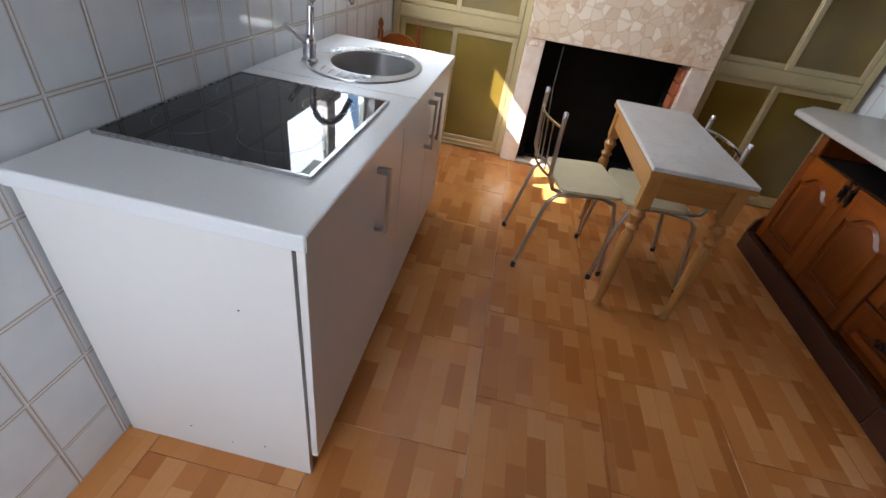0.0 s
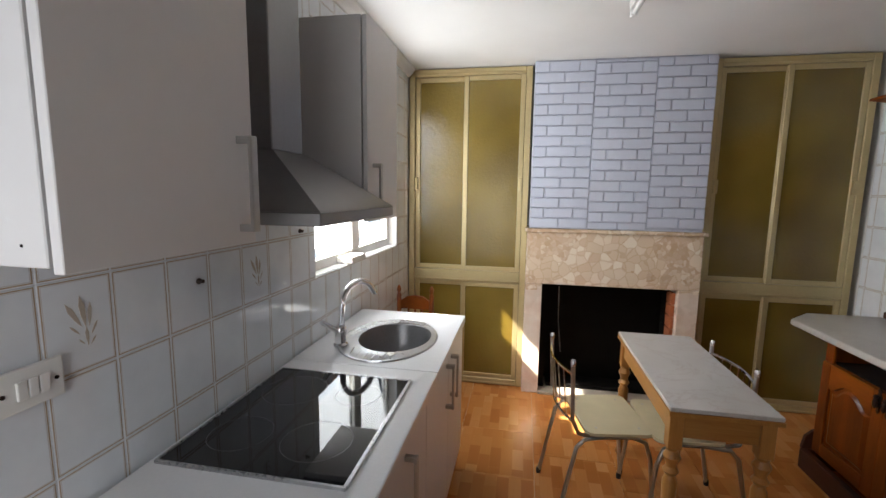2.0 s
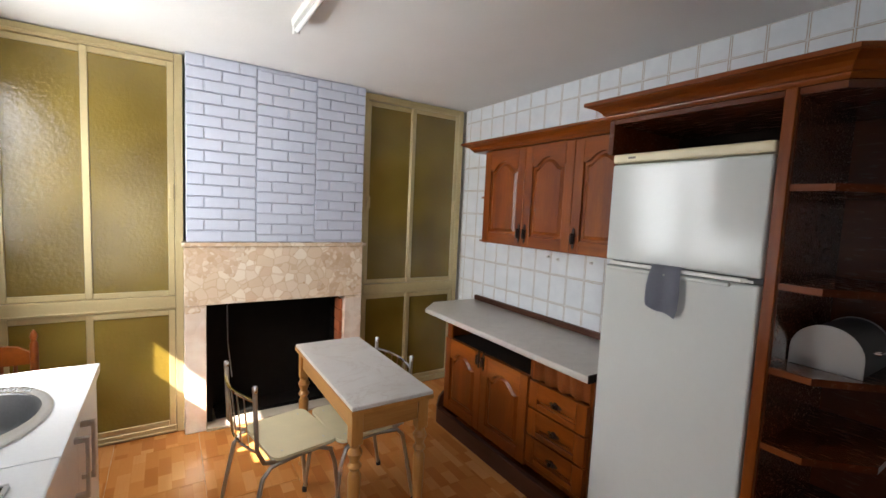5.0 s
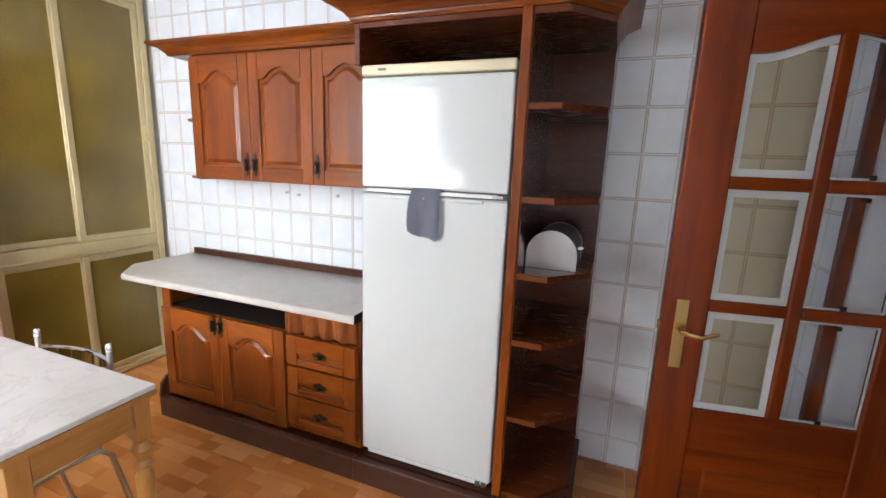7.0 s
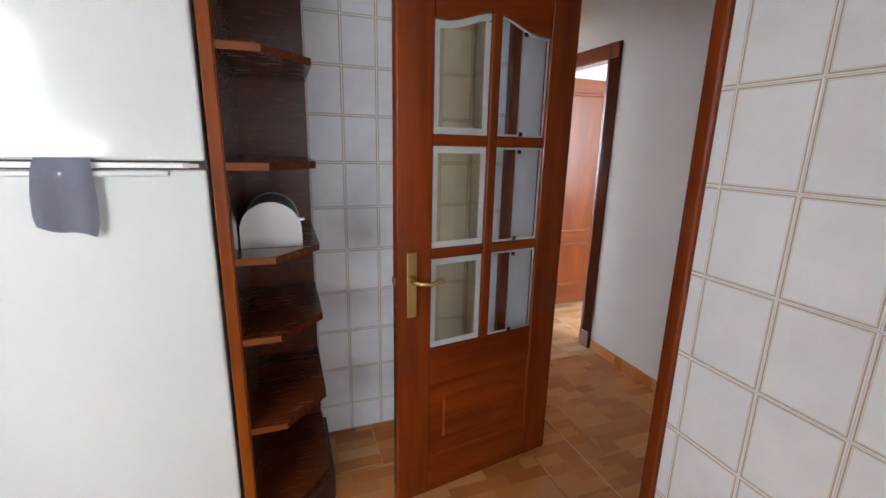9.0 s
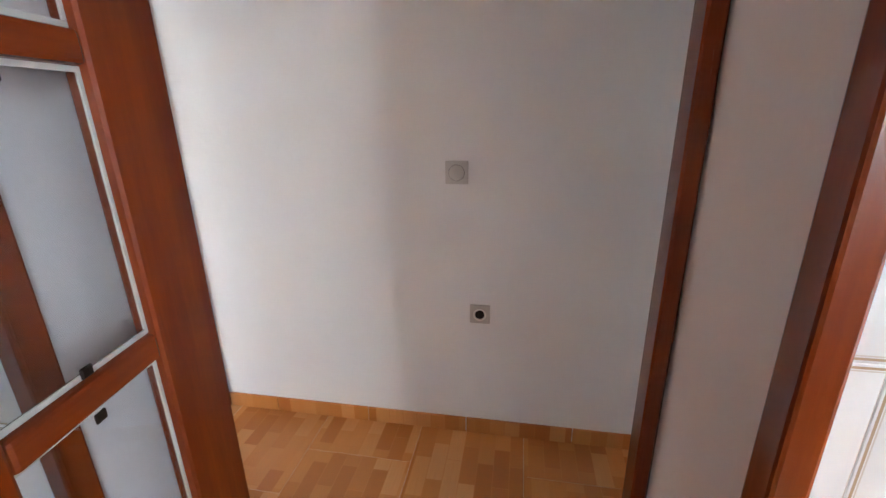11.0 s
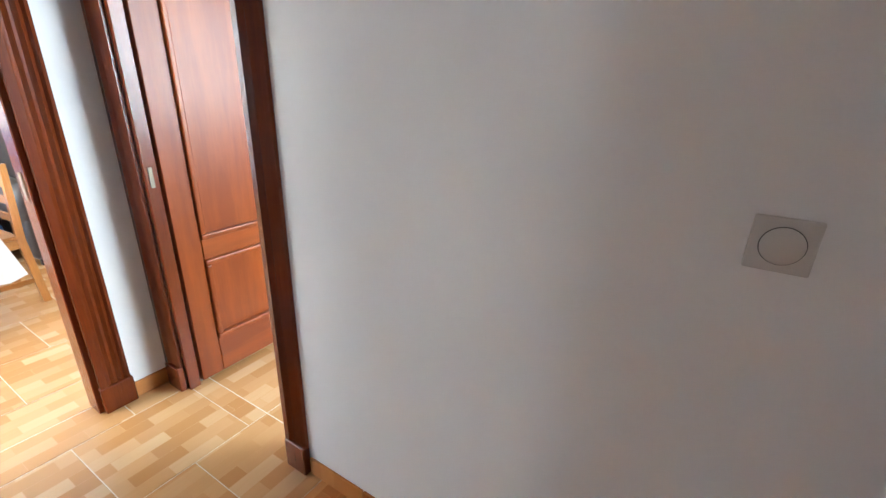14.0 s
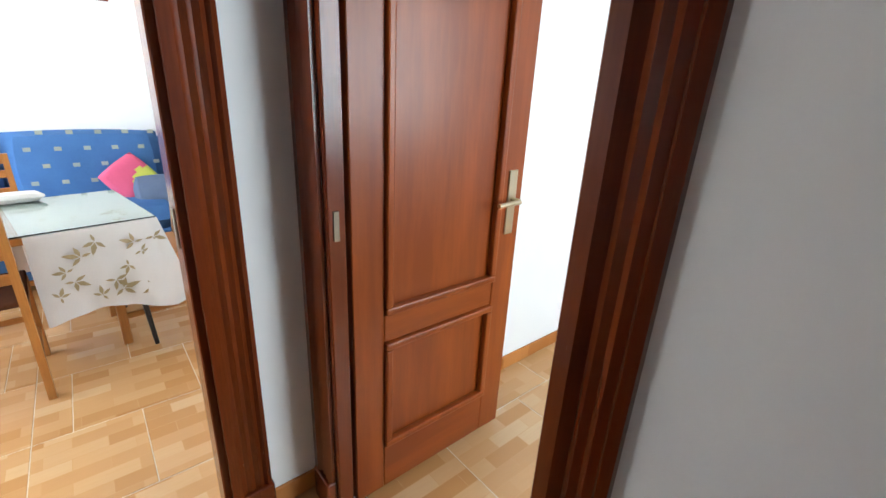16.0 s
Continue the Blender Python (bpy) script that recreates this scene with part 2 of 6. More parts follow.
M_HOOD = speckled("hood_steel", (0.27, 0.26, 0.26), (0.30, 0.42), 0.06, 70, 0.8)
M_NICKEL = material("satin_nickel", (0.50, 0.49, 0.47), 0.28, 1.0)
M_CAB = wood("stained_cabinet_wood", (0.14, 0.028, 0.002), (0.40, 0.106, 0.008), "z", (0.26, 0.36), 5, 0.3, 7.0, 0.16)
# stain darkened past the cabinets' to carry the shade between the shelves
M_CABD = wood("stained_shelf_wood_in_shade", (0.085, 0.019, 0.005), (0.165, 0.039, 0.009), "y", (0.20, 0.32), 5, 0.35, 7.0, 0.08)
M_CABH = wood("stained_cabinet_wood_across", (0.14, 0.028, 0.002), (0.40, 0.106, 0.008), "y", (0.26, 0.36), 5, 0.3, 7.0, 0.16)
M_LIP = wood("shelf_edge_wood", (0.12, 0.028, 0.005), (0.27, 0.072, 0.012), "y", (0.25, 0.35), 6, 0.3, 7.0, 0.15)
M_PLINTH = wood("dark_plinth_wood", (0.045, 0.016, 0.010), (0.095, 0.035, 0.020), "y", (0.3, 0.45), 7)
# near black for small dark fittings, and for shade painted into recesses
M_DARK = material("black_fittings_and_shade", (0.014, 0.009, 0.007), 0.85, 0, 0.15)
M_DOOR = wood("varnished_door_wood", (0.13, 0.020, 0.003), (0.36, 0.064, 0.006), "z", (0.22, 0.28), 8, 0.25, 7.0, 0.1)
M_DOOR2 = wood("red_brown_door_wood", (0.19, 0.036, 0.005), (0.40, 0.094, 0.011), "z", (0.30, 0.42), 8, 0.12, 7.0, 0.12)
M_CASE = wood("casing_wood", (0.105, 0.018, 0.004), (0.26, 0.050, 0.009), "z", (0.2, 0.3), 11, 0.35, 7.0, 0.2)
M_CASEH = wood("casing_wood_across", (0.13, 0.023, 0.005), (0.29, 0.058, 0.011), "x", (0.2, 0.3), 11, 0.35, 7.0, 0.2)
M_PINE = wood("turned_pine", (0.30, 0.130, 0.030), (0.49, 0.245, 0.070), "z", (0.3, 0.45), 9, 0.2)
M_PINEH = wood("pine_rail", (0.30, 0.130, 0.030), (0.49, 0.245, 0.070), "y", (0.3, 0.45), 9, 0.2)
M_HONEY = wood("honey_pine", (0.33, 0.125, 0.028), (0.56, 0.26, 0.07), "z", (0.3, 0.42), 9, 0.25)
M_HONEYH = wood("honey_pine_across", (0.33, 0.125, 0.028), (0.56, 0.26, 0.07), "y", (0.3, 0.42), 9, 0.25)
M_GREYTOP = veined_material("grey_marbled_top", (0.54, 0.515, 0.49), (0.36, 0.29, 0.25))
M_STONETOP = veined_material("beige_worktop", (0.52, 0.49, 0.45), (0.40, 0.36, 0.32), 6.0)
M_ENAMEL = speckled("white_enamel", (0.575, 0.60, 0.585), (0.10, 0.16), 0.02, 40, 0, 0.02)
M_CREAM = material("cream_plastic", (0.70, 0.62, 0.42), 0.35)
M_TOWEL = fabric("grey_towel", (0.34, 0.35, 0.41), (0.22, 0.23, 0.28), 320)
M_FORMICA = speckled("pale_green_laminate", (0.60, 0.53, 0.34), (0.3, 0.45), 0.08, 14)
M_RUBBER = material("black_rubber", (0.02, 0.02, 0.02), 0.7)
M_CURTAIN = fabric("orange_curtain", (0.42, 0.13, 0.035), (0.24, 0.06, 0.015), 200)
M_BRONZE = material("pale_bronze", (0.52, 0.44, 0.31), 0.3, 1.0)
M_BRASS = material("brass", (0.62, 0.43, 0.16), 0.25, 1.0)
M_IRON = material("aged_iron", (0.05, 0.035, 0.03), 0.4, 0.8)
M_PLASTIC = material("white_plastic", (0.72, 0.71, 0.68), 0.35)
M_SWITCH = material("grey_beige_plastic", (0.50, 0.48, 0.46), 0.4)
M_GREYPL = material("silver_plastic", (0.45, 0.43, 0.41), 0.35, 0.4)
M_BLUE = fabric("blue_sofa_fabric", (0.065, 0.165, 0.38), (0.042, 0.115, 0.28), 160)
M_SQUARE = fabric("woven_square", (0.40, 0.40, 0.30), (0.22, 0.27, 0.30), 160)
M_BROWNLEATHER = speckled("dark_leather", (0.045, 0.035, 0.032), (0.35, 0.5), 0.2, 40, 0, 0.3)
M_CLOTH = fabric("white_tablecloth", (0.76, 0.75, 0.74), (0.66, 0.65, 0.64), 260)
M_LEAF = fabric("printed_leaf", (0.47, 0.39, 0.24), (0.30, 0.24, 0.13), 260)
M_GREEN = fabric("green_runner", (0.42, 0.50, 0.22), (0.30, 0.38, 0.15), 200)
M_PINK = fabric("pink_cotton", (0.65, 0.12, 0.22), (0.5, 0.08, 0.16), 200)
M_LIME = fabric("lime_cotton", (0.55, 0.60, 0.13), (0.42, 0.47, 0.08), 200)
M_TURQ = fabric("turquoise_cotton", (0.12, 0.42, 0.45), (0.08, 0.3, 0.33), 200)
M_GREYBLUE = fabric("grey_blue_cotton", (0.12, 0.16, 0.25), (0.08, 0.11, 0.18), 200)
M_CUSHION = fabric("brown_seat", (0.14, 0.055, 0.025), (0.09, 0.03, 0.015), 120)
M_PAPER = speckled("picture_mount", (0.74, 0.72, 0.66), (0.6, 0.8), 0.04)
M_PRINT = veined_material("faded_landscape_print", (0.42, 0.33, 0.20), (0.16, 0.17, 0.12), 9.0, (0.4, 0.6))
M_BLACKLEG = material("black_metal", (0.012, 0.012, 0.014), 0.3, 0.5)
M_TUBE = material("fluorescent_tube", (0.80, 0.80, 0.78), 0.25)
M_LINER = material("dark_rubber_seal", (0.10, 0.10, 0.10), 0.6)
M_SPRIG = material("sprig_print", (0.42, 0.37, 0.31), 0.2)
M_OLDPLATE = material("tarnished_plate", (0.20, 0.165, 0.12), 0.45, 0.7)
M_BOWL = speckled("sink_bowl_steel", (0.33, 0.33, 0.34), (0.24, 0.38), 0.12, 90, 1.0)
M_LABEL = material("badge", (0.20, 0.17, 0.13), 0.4)
M_BEVEL = speckled("frosted_bevel", (0.50, 0.53, 0.52), (0.25, 0.4), 0.08, 30)


def clear_glass(name, rough=0.0, tint=(0.93, 0.96, 0.95)):
    m = material(name, tint, rough)
    b = m.node_tree.nodes["Principled BSDF"]
    b.inputs["Transmission Weight"].default_value = 1.0
    b.inputs["IOR"].default_value = 1.05 if rough == 0.0 else 1.45
    return m


M_GLASS = clear_glass("window_glass")
# brown tint paints the reflections into the free-side panes
M_PANE = material("door_glass", (0.73, 0.64, 0.45), 0.02)
pane_nodes = Nodes(M_PANE)
pane_nodes.b.inputs["Transmission Weight"].default_value = 1.0
pane_nodes.b.inputs["IOR"].default_value = 1.42
# cooler copy of the same glass for the hinge-side panes
M_PANE2 = material("clear_door_glass", (0.86, 0.89, 0.93), 0.02)
pane_nodes = Nodes(M_PANE2)
pane_nodes.b.inputs["Transmission Weight"].default_value = 1.0
pane_nodes.b.inputs["IOR"].default_value = 1.42
M_TABLEGLASS = material("table_glass", (0.80, 0.90, 0.86), 0.03)
Nodes(M_TABLEGLASS).b.inputs["Transmission Weight"].default_value = 1.0


# ---- building blocks ----
ROOTS = {}


def thing(name, loc, label="", category="", group="", kind=""):
    """An Empty at a thing's base; its parts are given in world places."""
    ob = new(name)
    ob.location = loc
    ob.empty_display_size = 0.05
    ROOTS[ob.name] = Vector(loc)
    return tagged(ob, label, category, group, kind)


def finish(bm, smooth):
    bmesh.ops.recalc_face_normals(bm, faces=bm.faces)
    if smooth:
        for f in bm.faces:
            f.smooth = True
        for e in bm.edges:
            if len(e.link_faces) == 2 and e.calc_face_angle(0) > radians(38):
                e.smooth = False


def part(name, bm, mat, parent=None, label="", smooth=False):
    finish(bm, smooth)
    me = bpy.data.meshes.new(name)
    bm.to_mesh(me)
    bm.free()
    for one in (mat if isinstance(mat, (list, tuple)) else (mat,)):
        me.materials.append(one)
    ob = new(name, me)
    if parent is not None:
        ob.parent = parent
        if parent.name in ROOTS:
            ob.matrix_parent_inverse = Matrix.Translation(-ROOTS[parent.name])
    if label:
        ob["label"] = label
    return ob


def solo(name, bm, mat, label="", category="", kind="", smooth=False, group=""):
    return tagged(part(name, bm, mat, None, "", smooth), label, category, group, kind)


def add_box(bm, x0, x1, y0, y1, z0, z1, bevel=0.0, seg=1, slot=0, turn=None):
    r = bmesh.ops.create_cube(bm, size=1)
    for v in r["verts"]:
        v.co = Vector((x0 + (v.co.x + 0.5) * (x1 - x0), y0 + (v.co.y + 0.5) * (y1 - y0), z0 + (v.co.z + 0.5) * (z1 - z0)))
    faces = {f for v in r["verts"] for f in v.link_faces}
    for f in faces:
        f.material_index = slot
    verts = list(r["verts"])
    if bevel:
        edges = list({e for v in verts for e in v.link_edges})
        got = bmesh.ops.bevel(bm, geom=edges, offset=bevel, segments=seg, affect="EDGES", profile=0.5)
        for f in got["faces"]:
            f.material_index = slot
        verts = list({v for f in bm.faces if f in faces or f in set(got["faces"]) for v in f.verts}) if turn else verts
    if turn:
        bmesh.ops.transform(bm, matrix=turn, verts=verts)
    return bm


def box(x0, x1, y0, y1, z0, z1, bevel=0.003, seg=1):
    return add_box(bmesh.new(), x0, x1, y0, y1, z0, z1, bevel, seg)


def add_prism(bm, outline, lo, hi, axis="z", slot=0, turn=None):
    """A flat outline drawn out along one axis from lo to hi."""
    def at(p, h):
        c = {"z": (p[0], p[1], h), "x": (h, p[0], p[1]), "y": (p[0], h, p[1])}[axis]
        return turn @ Vector(c) if turn else Vector(c)
    a = [bm.verts.new(at(p, lo)) for p in outline]
    b = [bm.verts.new(at(p, hi)) for p in outline]
    n = len(outline)
    faces = [bm.faces.new(a), bm.faces.new(b)]
    faces += [bm.faces.new((a[i], a[(i + 1) % n], b[(i + 1) % n], b[i])) for i in range(n)]
    for f in faces:
        f.material_index = slot
    return bm


def prism(outline, lo, hi, axis="z"):
    return add_prism(bmesh.new(), outline, lo, hi, axis)


def add_lathe(bm, profile, center=(0, 0, 0), n=20, turn=None):
    """profile: rows of radius and height, turned about the z axis."""
    rings = []
    for r, z in profile:
        ring = []
        for i in range(n):
            a = 2 * math.pi * i / n
            p = Vector((center[0] + r * math.cos(a), center[1] + r * math.sin(a), center[2] + z))
            ring.append(bm.verts.new(turn @ p if turn else p))
        rings.append(ring)
    for a, b in zip(rings, rings[1:]):
        for i in range(n):
            bm.faces.new((a[i], a[(i + 1) % n], b[(i + 1) % n], b[i]))
    bm.faces.new(rings[0])
    bm.faces.new(rings[-1])
    return bm


def add_tube(bm, points, radius, n=10):
    """A round bar along a line of points."""
    pts = [Vector(p) for p in points]
    rings = []
    up = Vector((0.03, 0.05, 1)).normalized()
    for i, p in enumerate(pts):
        d = (pts[min(i + 1, len(pts) - 1)] - pts[max(i - 1, 0)]).normalized()
        side = d.cross(up)
        if side.length < 0.15:
            side = d.cross(Vector((1, 0, 0)))
        side.normalize()
        other = d.cross(side)
        r = radius[i] if isinstance(radius, (list, tuple)) else radius
        rings.append([bm.verts.new(p + r * (math.cos(2 * math.pi * j / n) * side + math.sin(2 * math.pi * j / n) * other)) for j in range(n)])
    for a, b in zip(rings, rings[1:]):
        for j in range(n):
            bm.faces.new((a[j], a[(j + 1) % n], b[(j + 1) % n], b[j]))
    bm.faces.new(rings[0])
    bm.faces.new(rings[-1])
    return bm


def tube(points, radius, n=10):
    return add_tube(bmesh.new(), points, radius, n)


def arc(center, radius, a0, a1, n=10, plane="xz"):
    out = []
    for i in range(n + 1):
        a = radians(a0 + (a1 - a0) * i / n)
        u, v = radius * math.cos(a), radius * math.sin(a)
        out.append((center[0] + u, center[1], center[2] + v) if plane == "xz" else (center[0], center[1] + u, center[2] + v) if plane == "yz" else (center[0] + u, center[1] + v, center[2]))
    return out


def add_pillow(bm, w, d, h, m, n=10, soft=0.45):
    """A stuffed cushion of width w, depth d and height h."""
    grid = {}
    for s in (1, -1):
        for i in range(n + 1):
            for j in range(n + 1):
                u, v = 2 * i / n - 1, 2 * j / n - 1
                k = (max(0.0, (1 - u ** 4) * (1 - v ** 4))) ** soft
                if (i in (0, n) or j in (0, n)) and s < 0:
                    grid[s, i, j] = grid[1, i, j]
                else:
                    grid[s, i, j] = bm.verts.new(m @ Vector((u * w / 2 * (1 - 0.06 * v * v), v * d / 2 * (1 - 0.06 * u * u), s * k * h / 2)))
    for s in (1, -1):
        for i in range(n):
            for j in range(n):
                q = (grid[s, i, j], grid[s, i + 1, j], grid[s, i + 1, j + 1], grid[s, i, j + 1])
                try:
                    bm.faces.new(q)
                except ValueError:
                    pass
    return bm


def carcass_panels(boxes, mat, parent):
    """The boards of a cabinet's body, each one a part."""
    for name, b in zip(("side_panel", "side_panel", "back_panel", "board", "bottom_panel"), boxes):
        part(name, slabs([b]), mat, parent)


# ---- structure ----
H = 2.46
WL, WR, WF, WB = -0.30, 2.83, 3.73, 0.035


def wall(name, boxes, mat, label):
    bm = bmesh.new()
    for b in boxes:
        add_box(bm, *b)
    return solo(name, bm, mat, label, "wall", "structure")


def slabs(boxes):
    bm = bmesh.new()
    for b in boxes:
        add_box(bm, *b)
    return bm


# kitchen window in the west wall: y 2.15 to 3.39, z 1.15 to 2.25
wall_west = wall("wall_west", [(-0.42, WL - 0.008, -0.35, 2.15, 0, H), (-0.42, WL - 0.008, 3.39, 3.95, 0, H), (-0.42, WL - 0.008, 2.15, 3.39, 0, 1.15),
                               (-0.42, WL - 0.008, 2.15, 3.39, 2.25, H)], M_GROUT, "tiled kitchen wall with the window over the sink")
wall_far = wall("wall_north", [(-0.42, 2.95, 3.95, 4.10, 0, H)], M_WALL, "plain wall behind the cupboards and chimney")
wall_east = wall("wall_east", [(WR + 0.008, 2.95, -0.35, 3.95, 0, H)], M_GROUT, "tiled kitchen wall behind the wooden cabinets")
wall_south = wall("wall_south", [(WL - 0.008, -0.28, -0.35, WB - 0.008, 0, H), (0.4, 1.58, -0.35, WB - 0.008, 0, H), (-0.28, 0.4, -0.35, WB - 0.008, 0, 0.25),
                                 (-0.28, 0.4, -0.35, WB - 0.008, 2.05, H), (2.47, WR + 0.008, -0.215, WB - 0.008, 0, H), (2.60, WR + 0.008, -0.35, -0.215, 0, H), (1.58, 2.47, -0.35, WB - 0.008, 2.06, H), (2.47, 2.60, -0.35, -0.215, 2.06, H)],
                  M_WALL, "thick wall with the deep tiled kitchen doorway")
wall("wall_hall_south", [(-0.6, 3.295, -1.24, -1.14, 0, H), (4.035, 4.17, -1.24, -1.14, 0, H), (3.295, 4.035, -1.24, -1.14, 2.0, H)], M_WALL, "pale grey plastered hall wall")
wall("wall_hall_west", [(-0.7, -0.6, -1.24, -0.35, 0, H)], M_WALL, "pale plastered end of the hall")
wall("wall_hall_north", [(-0.6, WL - 0.008, -0.35, -0.25, 0, H), (2.95, 4.17, 0.10, 0.20, 0, H), (2.95, 3.05, -0.35, 0.10, 0, H)], M_WALL, "pale plastered hall wall")
wall("wall_hall_east", [(4.17, 4.27, -1.24, -0.87, 0, H), (4.17, 4.27, -0.05, 2.0, 0, H), (4.17, 4.27, -0.87, -0.05, 2.02, H)], M_WHITEWALL, "white wall round the living room doorway")
wall("wall_bedroom", [(4.25, 4.35, -4.2, -1.24, 0, H), (1.6, 4.35, -4.3, -4.2, 0, H), (1.5, 1.6, -4.3, -3.45, 0, H), (1.5, 1.6, -2.05, -1.24, 0, H), (1.5, 1.6, -3.45, -2.05, 0, 0.9), (1.5, 1.6, -3.45, -2.05, 2.1, H)], M_WHITEWALL, "cool white bedroom walls")
wall("wall_living_east", [(7.45, 7.55, -2.0, 2.1, 0, H)], M_WHITEWALL, "white wall behind the sofa")
wall("wall_living_south", [(4.35, 7.45, -2.0, -1.9, 0, H)], M_WHITEWALL, "white living room wall")
wall("wall_living_north", [(4.27, 4.7, 2.0, 2.1, 0, H), (7.1, 7.45, 2.0, 2.1, 0, H), (4.7, 7.1, 2.0, 2.1, 0, 0.6), (4.7, 7.1, 2.0, 2.1, 2.25, H)], M_WHITEWALL, "white wall with the living room window")
solo("ceiling", slabs([(-0.42, 7.6, -4.3, 4.1, H, H + 0.12), (-0.7, -0.42, -1.3, -0.2, H, H + 0.12)]), M_CEIL, "off-white painted ceiling, slightly uneven", "ceiling", "structure")
floor_kitchen = solo("floor_kitchen", slabs([(-0.42, 2.95, -0.35, 4.0, -0.12, -0.004)]), M_FGROUT, "kitchen floor of wood-print ceramic tiles", "floor", "structure")
floor_hall = solo("floor_hall", slabs([(-0.7, 7.55, -4.3, -0.35, -0.12, -0.0012), (2.95, 7.55, -0.35, 2.1, -0.12, -0.0012)]), M_FGROUT, "hall and living room floor of wood-print ceramic tiles", "floor", "structure")
solo("ground", slabs([(-400, 400, -400, 400, -3.3, -3.2)]), M_OUT, "paved ground outside", "ground", "structure")
# added blocks; the tall one's edge cuts the near side of the sun patch
solo("backdrop", slabs([(-3.3, -3, -14, 0.95, -3.2, 9.5), (-9, -3.3, -14, 16, -3.2, 3.0), (-3.3, -3, 0.95, 16, -3.2, 3.0)]), M_OUT, "pale blocks added outside, sized to shape the sun patch", "backdrop", "structure")

# slab added out of view so sun reaches only the window's lower strip
solo("roof_overhang", slabs([(-1.60, -0.425, -0.5, 5.5, 2.58, 2.70)]), M_OUT, "unseen slab added outside to cut the sun patch short", "overhang", "structure")


def window(name, x0, x1, y0, y1, z0, z1, axis, label, two=True):
    """An aluminium window in an opening; axis is the way that it runs."""
    w = thing(name, ((x0 + x1) / 2, (y0 + y1) / 2, z0), label, "window", "", "structure")
    fr = 0.05
    a0, a1 = (y0, y1) if axis == "y" else (x0, x1)
    def bar(u0, u1, v0, v1, nm="window_frame"):
        b = (x0, x1, u0, u1, v0, v1) if axis == "y" else (u0, u1, y0, y1, v0, v1)
        return part(nm, box(*b, 0.004), M_PLASTIC, w)
    bar(a0, a1, z0, z0 + fr), bar(a0, a1, z1 - fr, z1), bar(a0, a0 + fr, z0 + fr, z1 - fr), bar(a1 - fr, a1, z0 + fr, z1 - fr)
    mid = (a0 + a1) / 2
    bar(mid - 0.055, mid + 0.055, z0 + fr, z1 - fr, "mullion")
    for u0, u1 in ((a0 + fr, mid - 0.055), (mid + 0.055, a1 - fr)):
        c = ((x0 + x1) / 2, (y0 + y1) / 2)
        b = (c[0] - 0.003, c[0] + 0.003, u0, u1, z0 + fr, z1 - fr) if axis == "y" else (u0, u1, c[1] - 0.003, c[1] + 0.003, z0 + fr, z1 - fr)
        p = part("pane", box(*b, 0), M_GLASS, w)
        p.visible_shadow = False
    return w


window("window_1", -0.40, -0.36, 2.15, 3.39, 1.15, 2.25, "y", "two-pane kitchen window full of daylight")
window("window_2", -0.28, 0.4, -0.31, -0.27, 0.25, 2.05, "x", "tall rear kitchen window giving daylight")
window("window_3", 4.7, 7.1, 2.03, 2.08, 0.6, 2.25, "x", "wide living room window")
window("window_4", 1.53, 1.58, -3.45, -2.05, 0.9, 2.1, "y", "bedroom window")
solo("window_ledge", box(-0.36, -0.27, 2.50, 2.69, 1.152, 1.185, 0.004), M_GREYTOP, "short grey stone ledge on the sill of the window", "window sill", "structure")

solo("trim_cove", prism([(WL - 0.001, H - 0.0005), (WL - 0.001, H - 0.062), (WL + 0.012, H - 0.060), (WL + 0.036, H - 0.038), (WL + 0.052, H - 0.014), (WL + 0.054, H - 0.0005)], 0.04, 3.70, "y"), M_CEIL, "off-white plaster cove between the tiles and the ceiling", "cove", "structure")

# trim round the deep doorway, kitchen side
trim = thing("trim_doorway", (1.58, WB, 0), "reddish wooden corner trim round the kitchen doorway", "trim", "", "structure")
part("upright", box(1.562, 1.598, WB - 0.03, WB + 0.012, 0, 2.045, 0.005, 2), M_DOOR, trim)
part("upright", box(2.455, 2.49, WB - 0.03, WB + 0.012, 0, 2.045, 0.005, 2), M_DOOR, trim)
part("head", box(1.562, 2.49, WB - 0.03, WB + 0.012, 2.047, 2.083, 0.005, 2), M_CASEH, trim)
frame_k = thing("door_frame_kitchen", (1.58, -0.33, 0), "dark varnished wooden frame of the kitchen door", "door frame", "", "structure")
part("jamb", box(1.583, 1.612, -0.325, -0.27, 0, 2.02, 0.004), M_CASE, frame_k)
part("jamb", box(2.424, 2.467, -0.207, -0.165, 0, 2.02, 0.004), M_CASE, frame_k)
part("head", box(1.583, 2.467, -0.325, -0.27, 2.022, 2.057, 0.004), M_CASEH, frame_k)


def casing(parent, name, axis, p0, p1, face, out, z0, z1):
    """A reeded casing board standing on a wall: p0..p1 along the wall, face the wall's plane, out the side it stands on."""
    w = p1 - p0
    rows = [(0, 0), (0, 0.012), (0.12, 0.022), (0.20, 0.012), (0.30, 0.020), (0.42, 0.011), (0.52, 0.019), (0.64, 0.012), (0.78, 0.026), (1.0, 0.026), (1.0, 0)]
    outline = [(p0 + u * w, face + out * d) for u, d in rows]
    if axis == "y":
        outline = [(q, p) for p, q in outline]
    ob = part(name, prism(outline, z0, z1), M_CASE, parent)
    foot = (p0 - 0.004, p1 + 0.004, min(face, face + out * 0.030), max(face, face + out * 0.030)) if axis == "x" else (min(face, face + out * 0.030), max(face, face + out * 0.030), p0 - 0.004, p1 + 0.004)
    part("plinth_block", box(*foot, 0.001, 0.125, 0.004), M_CASE, parent)
    return ob


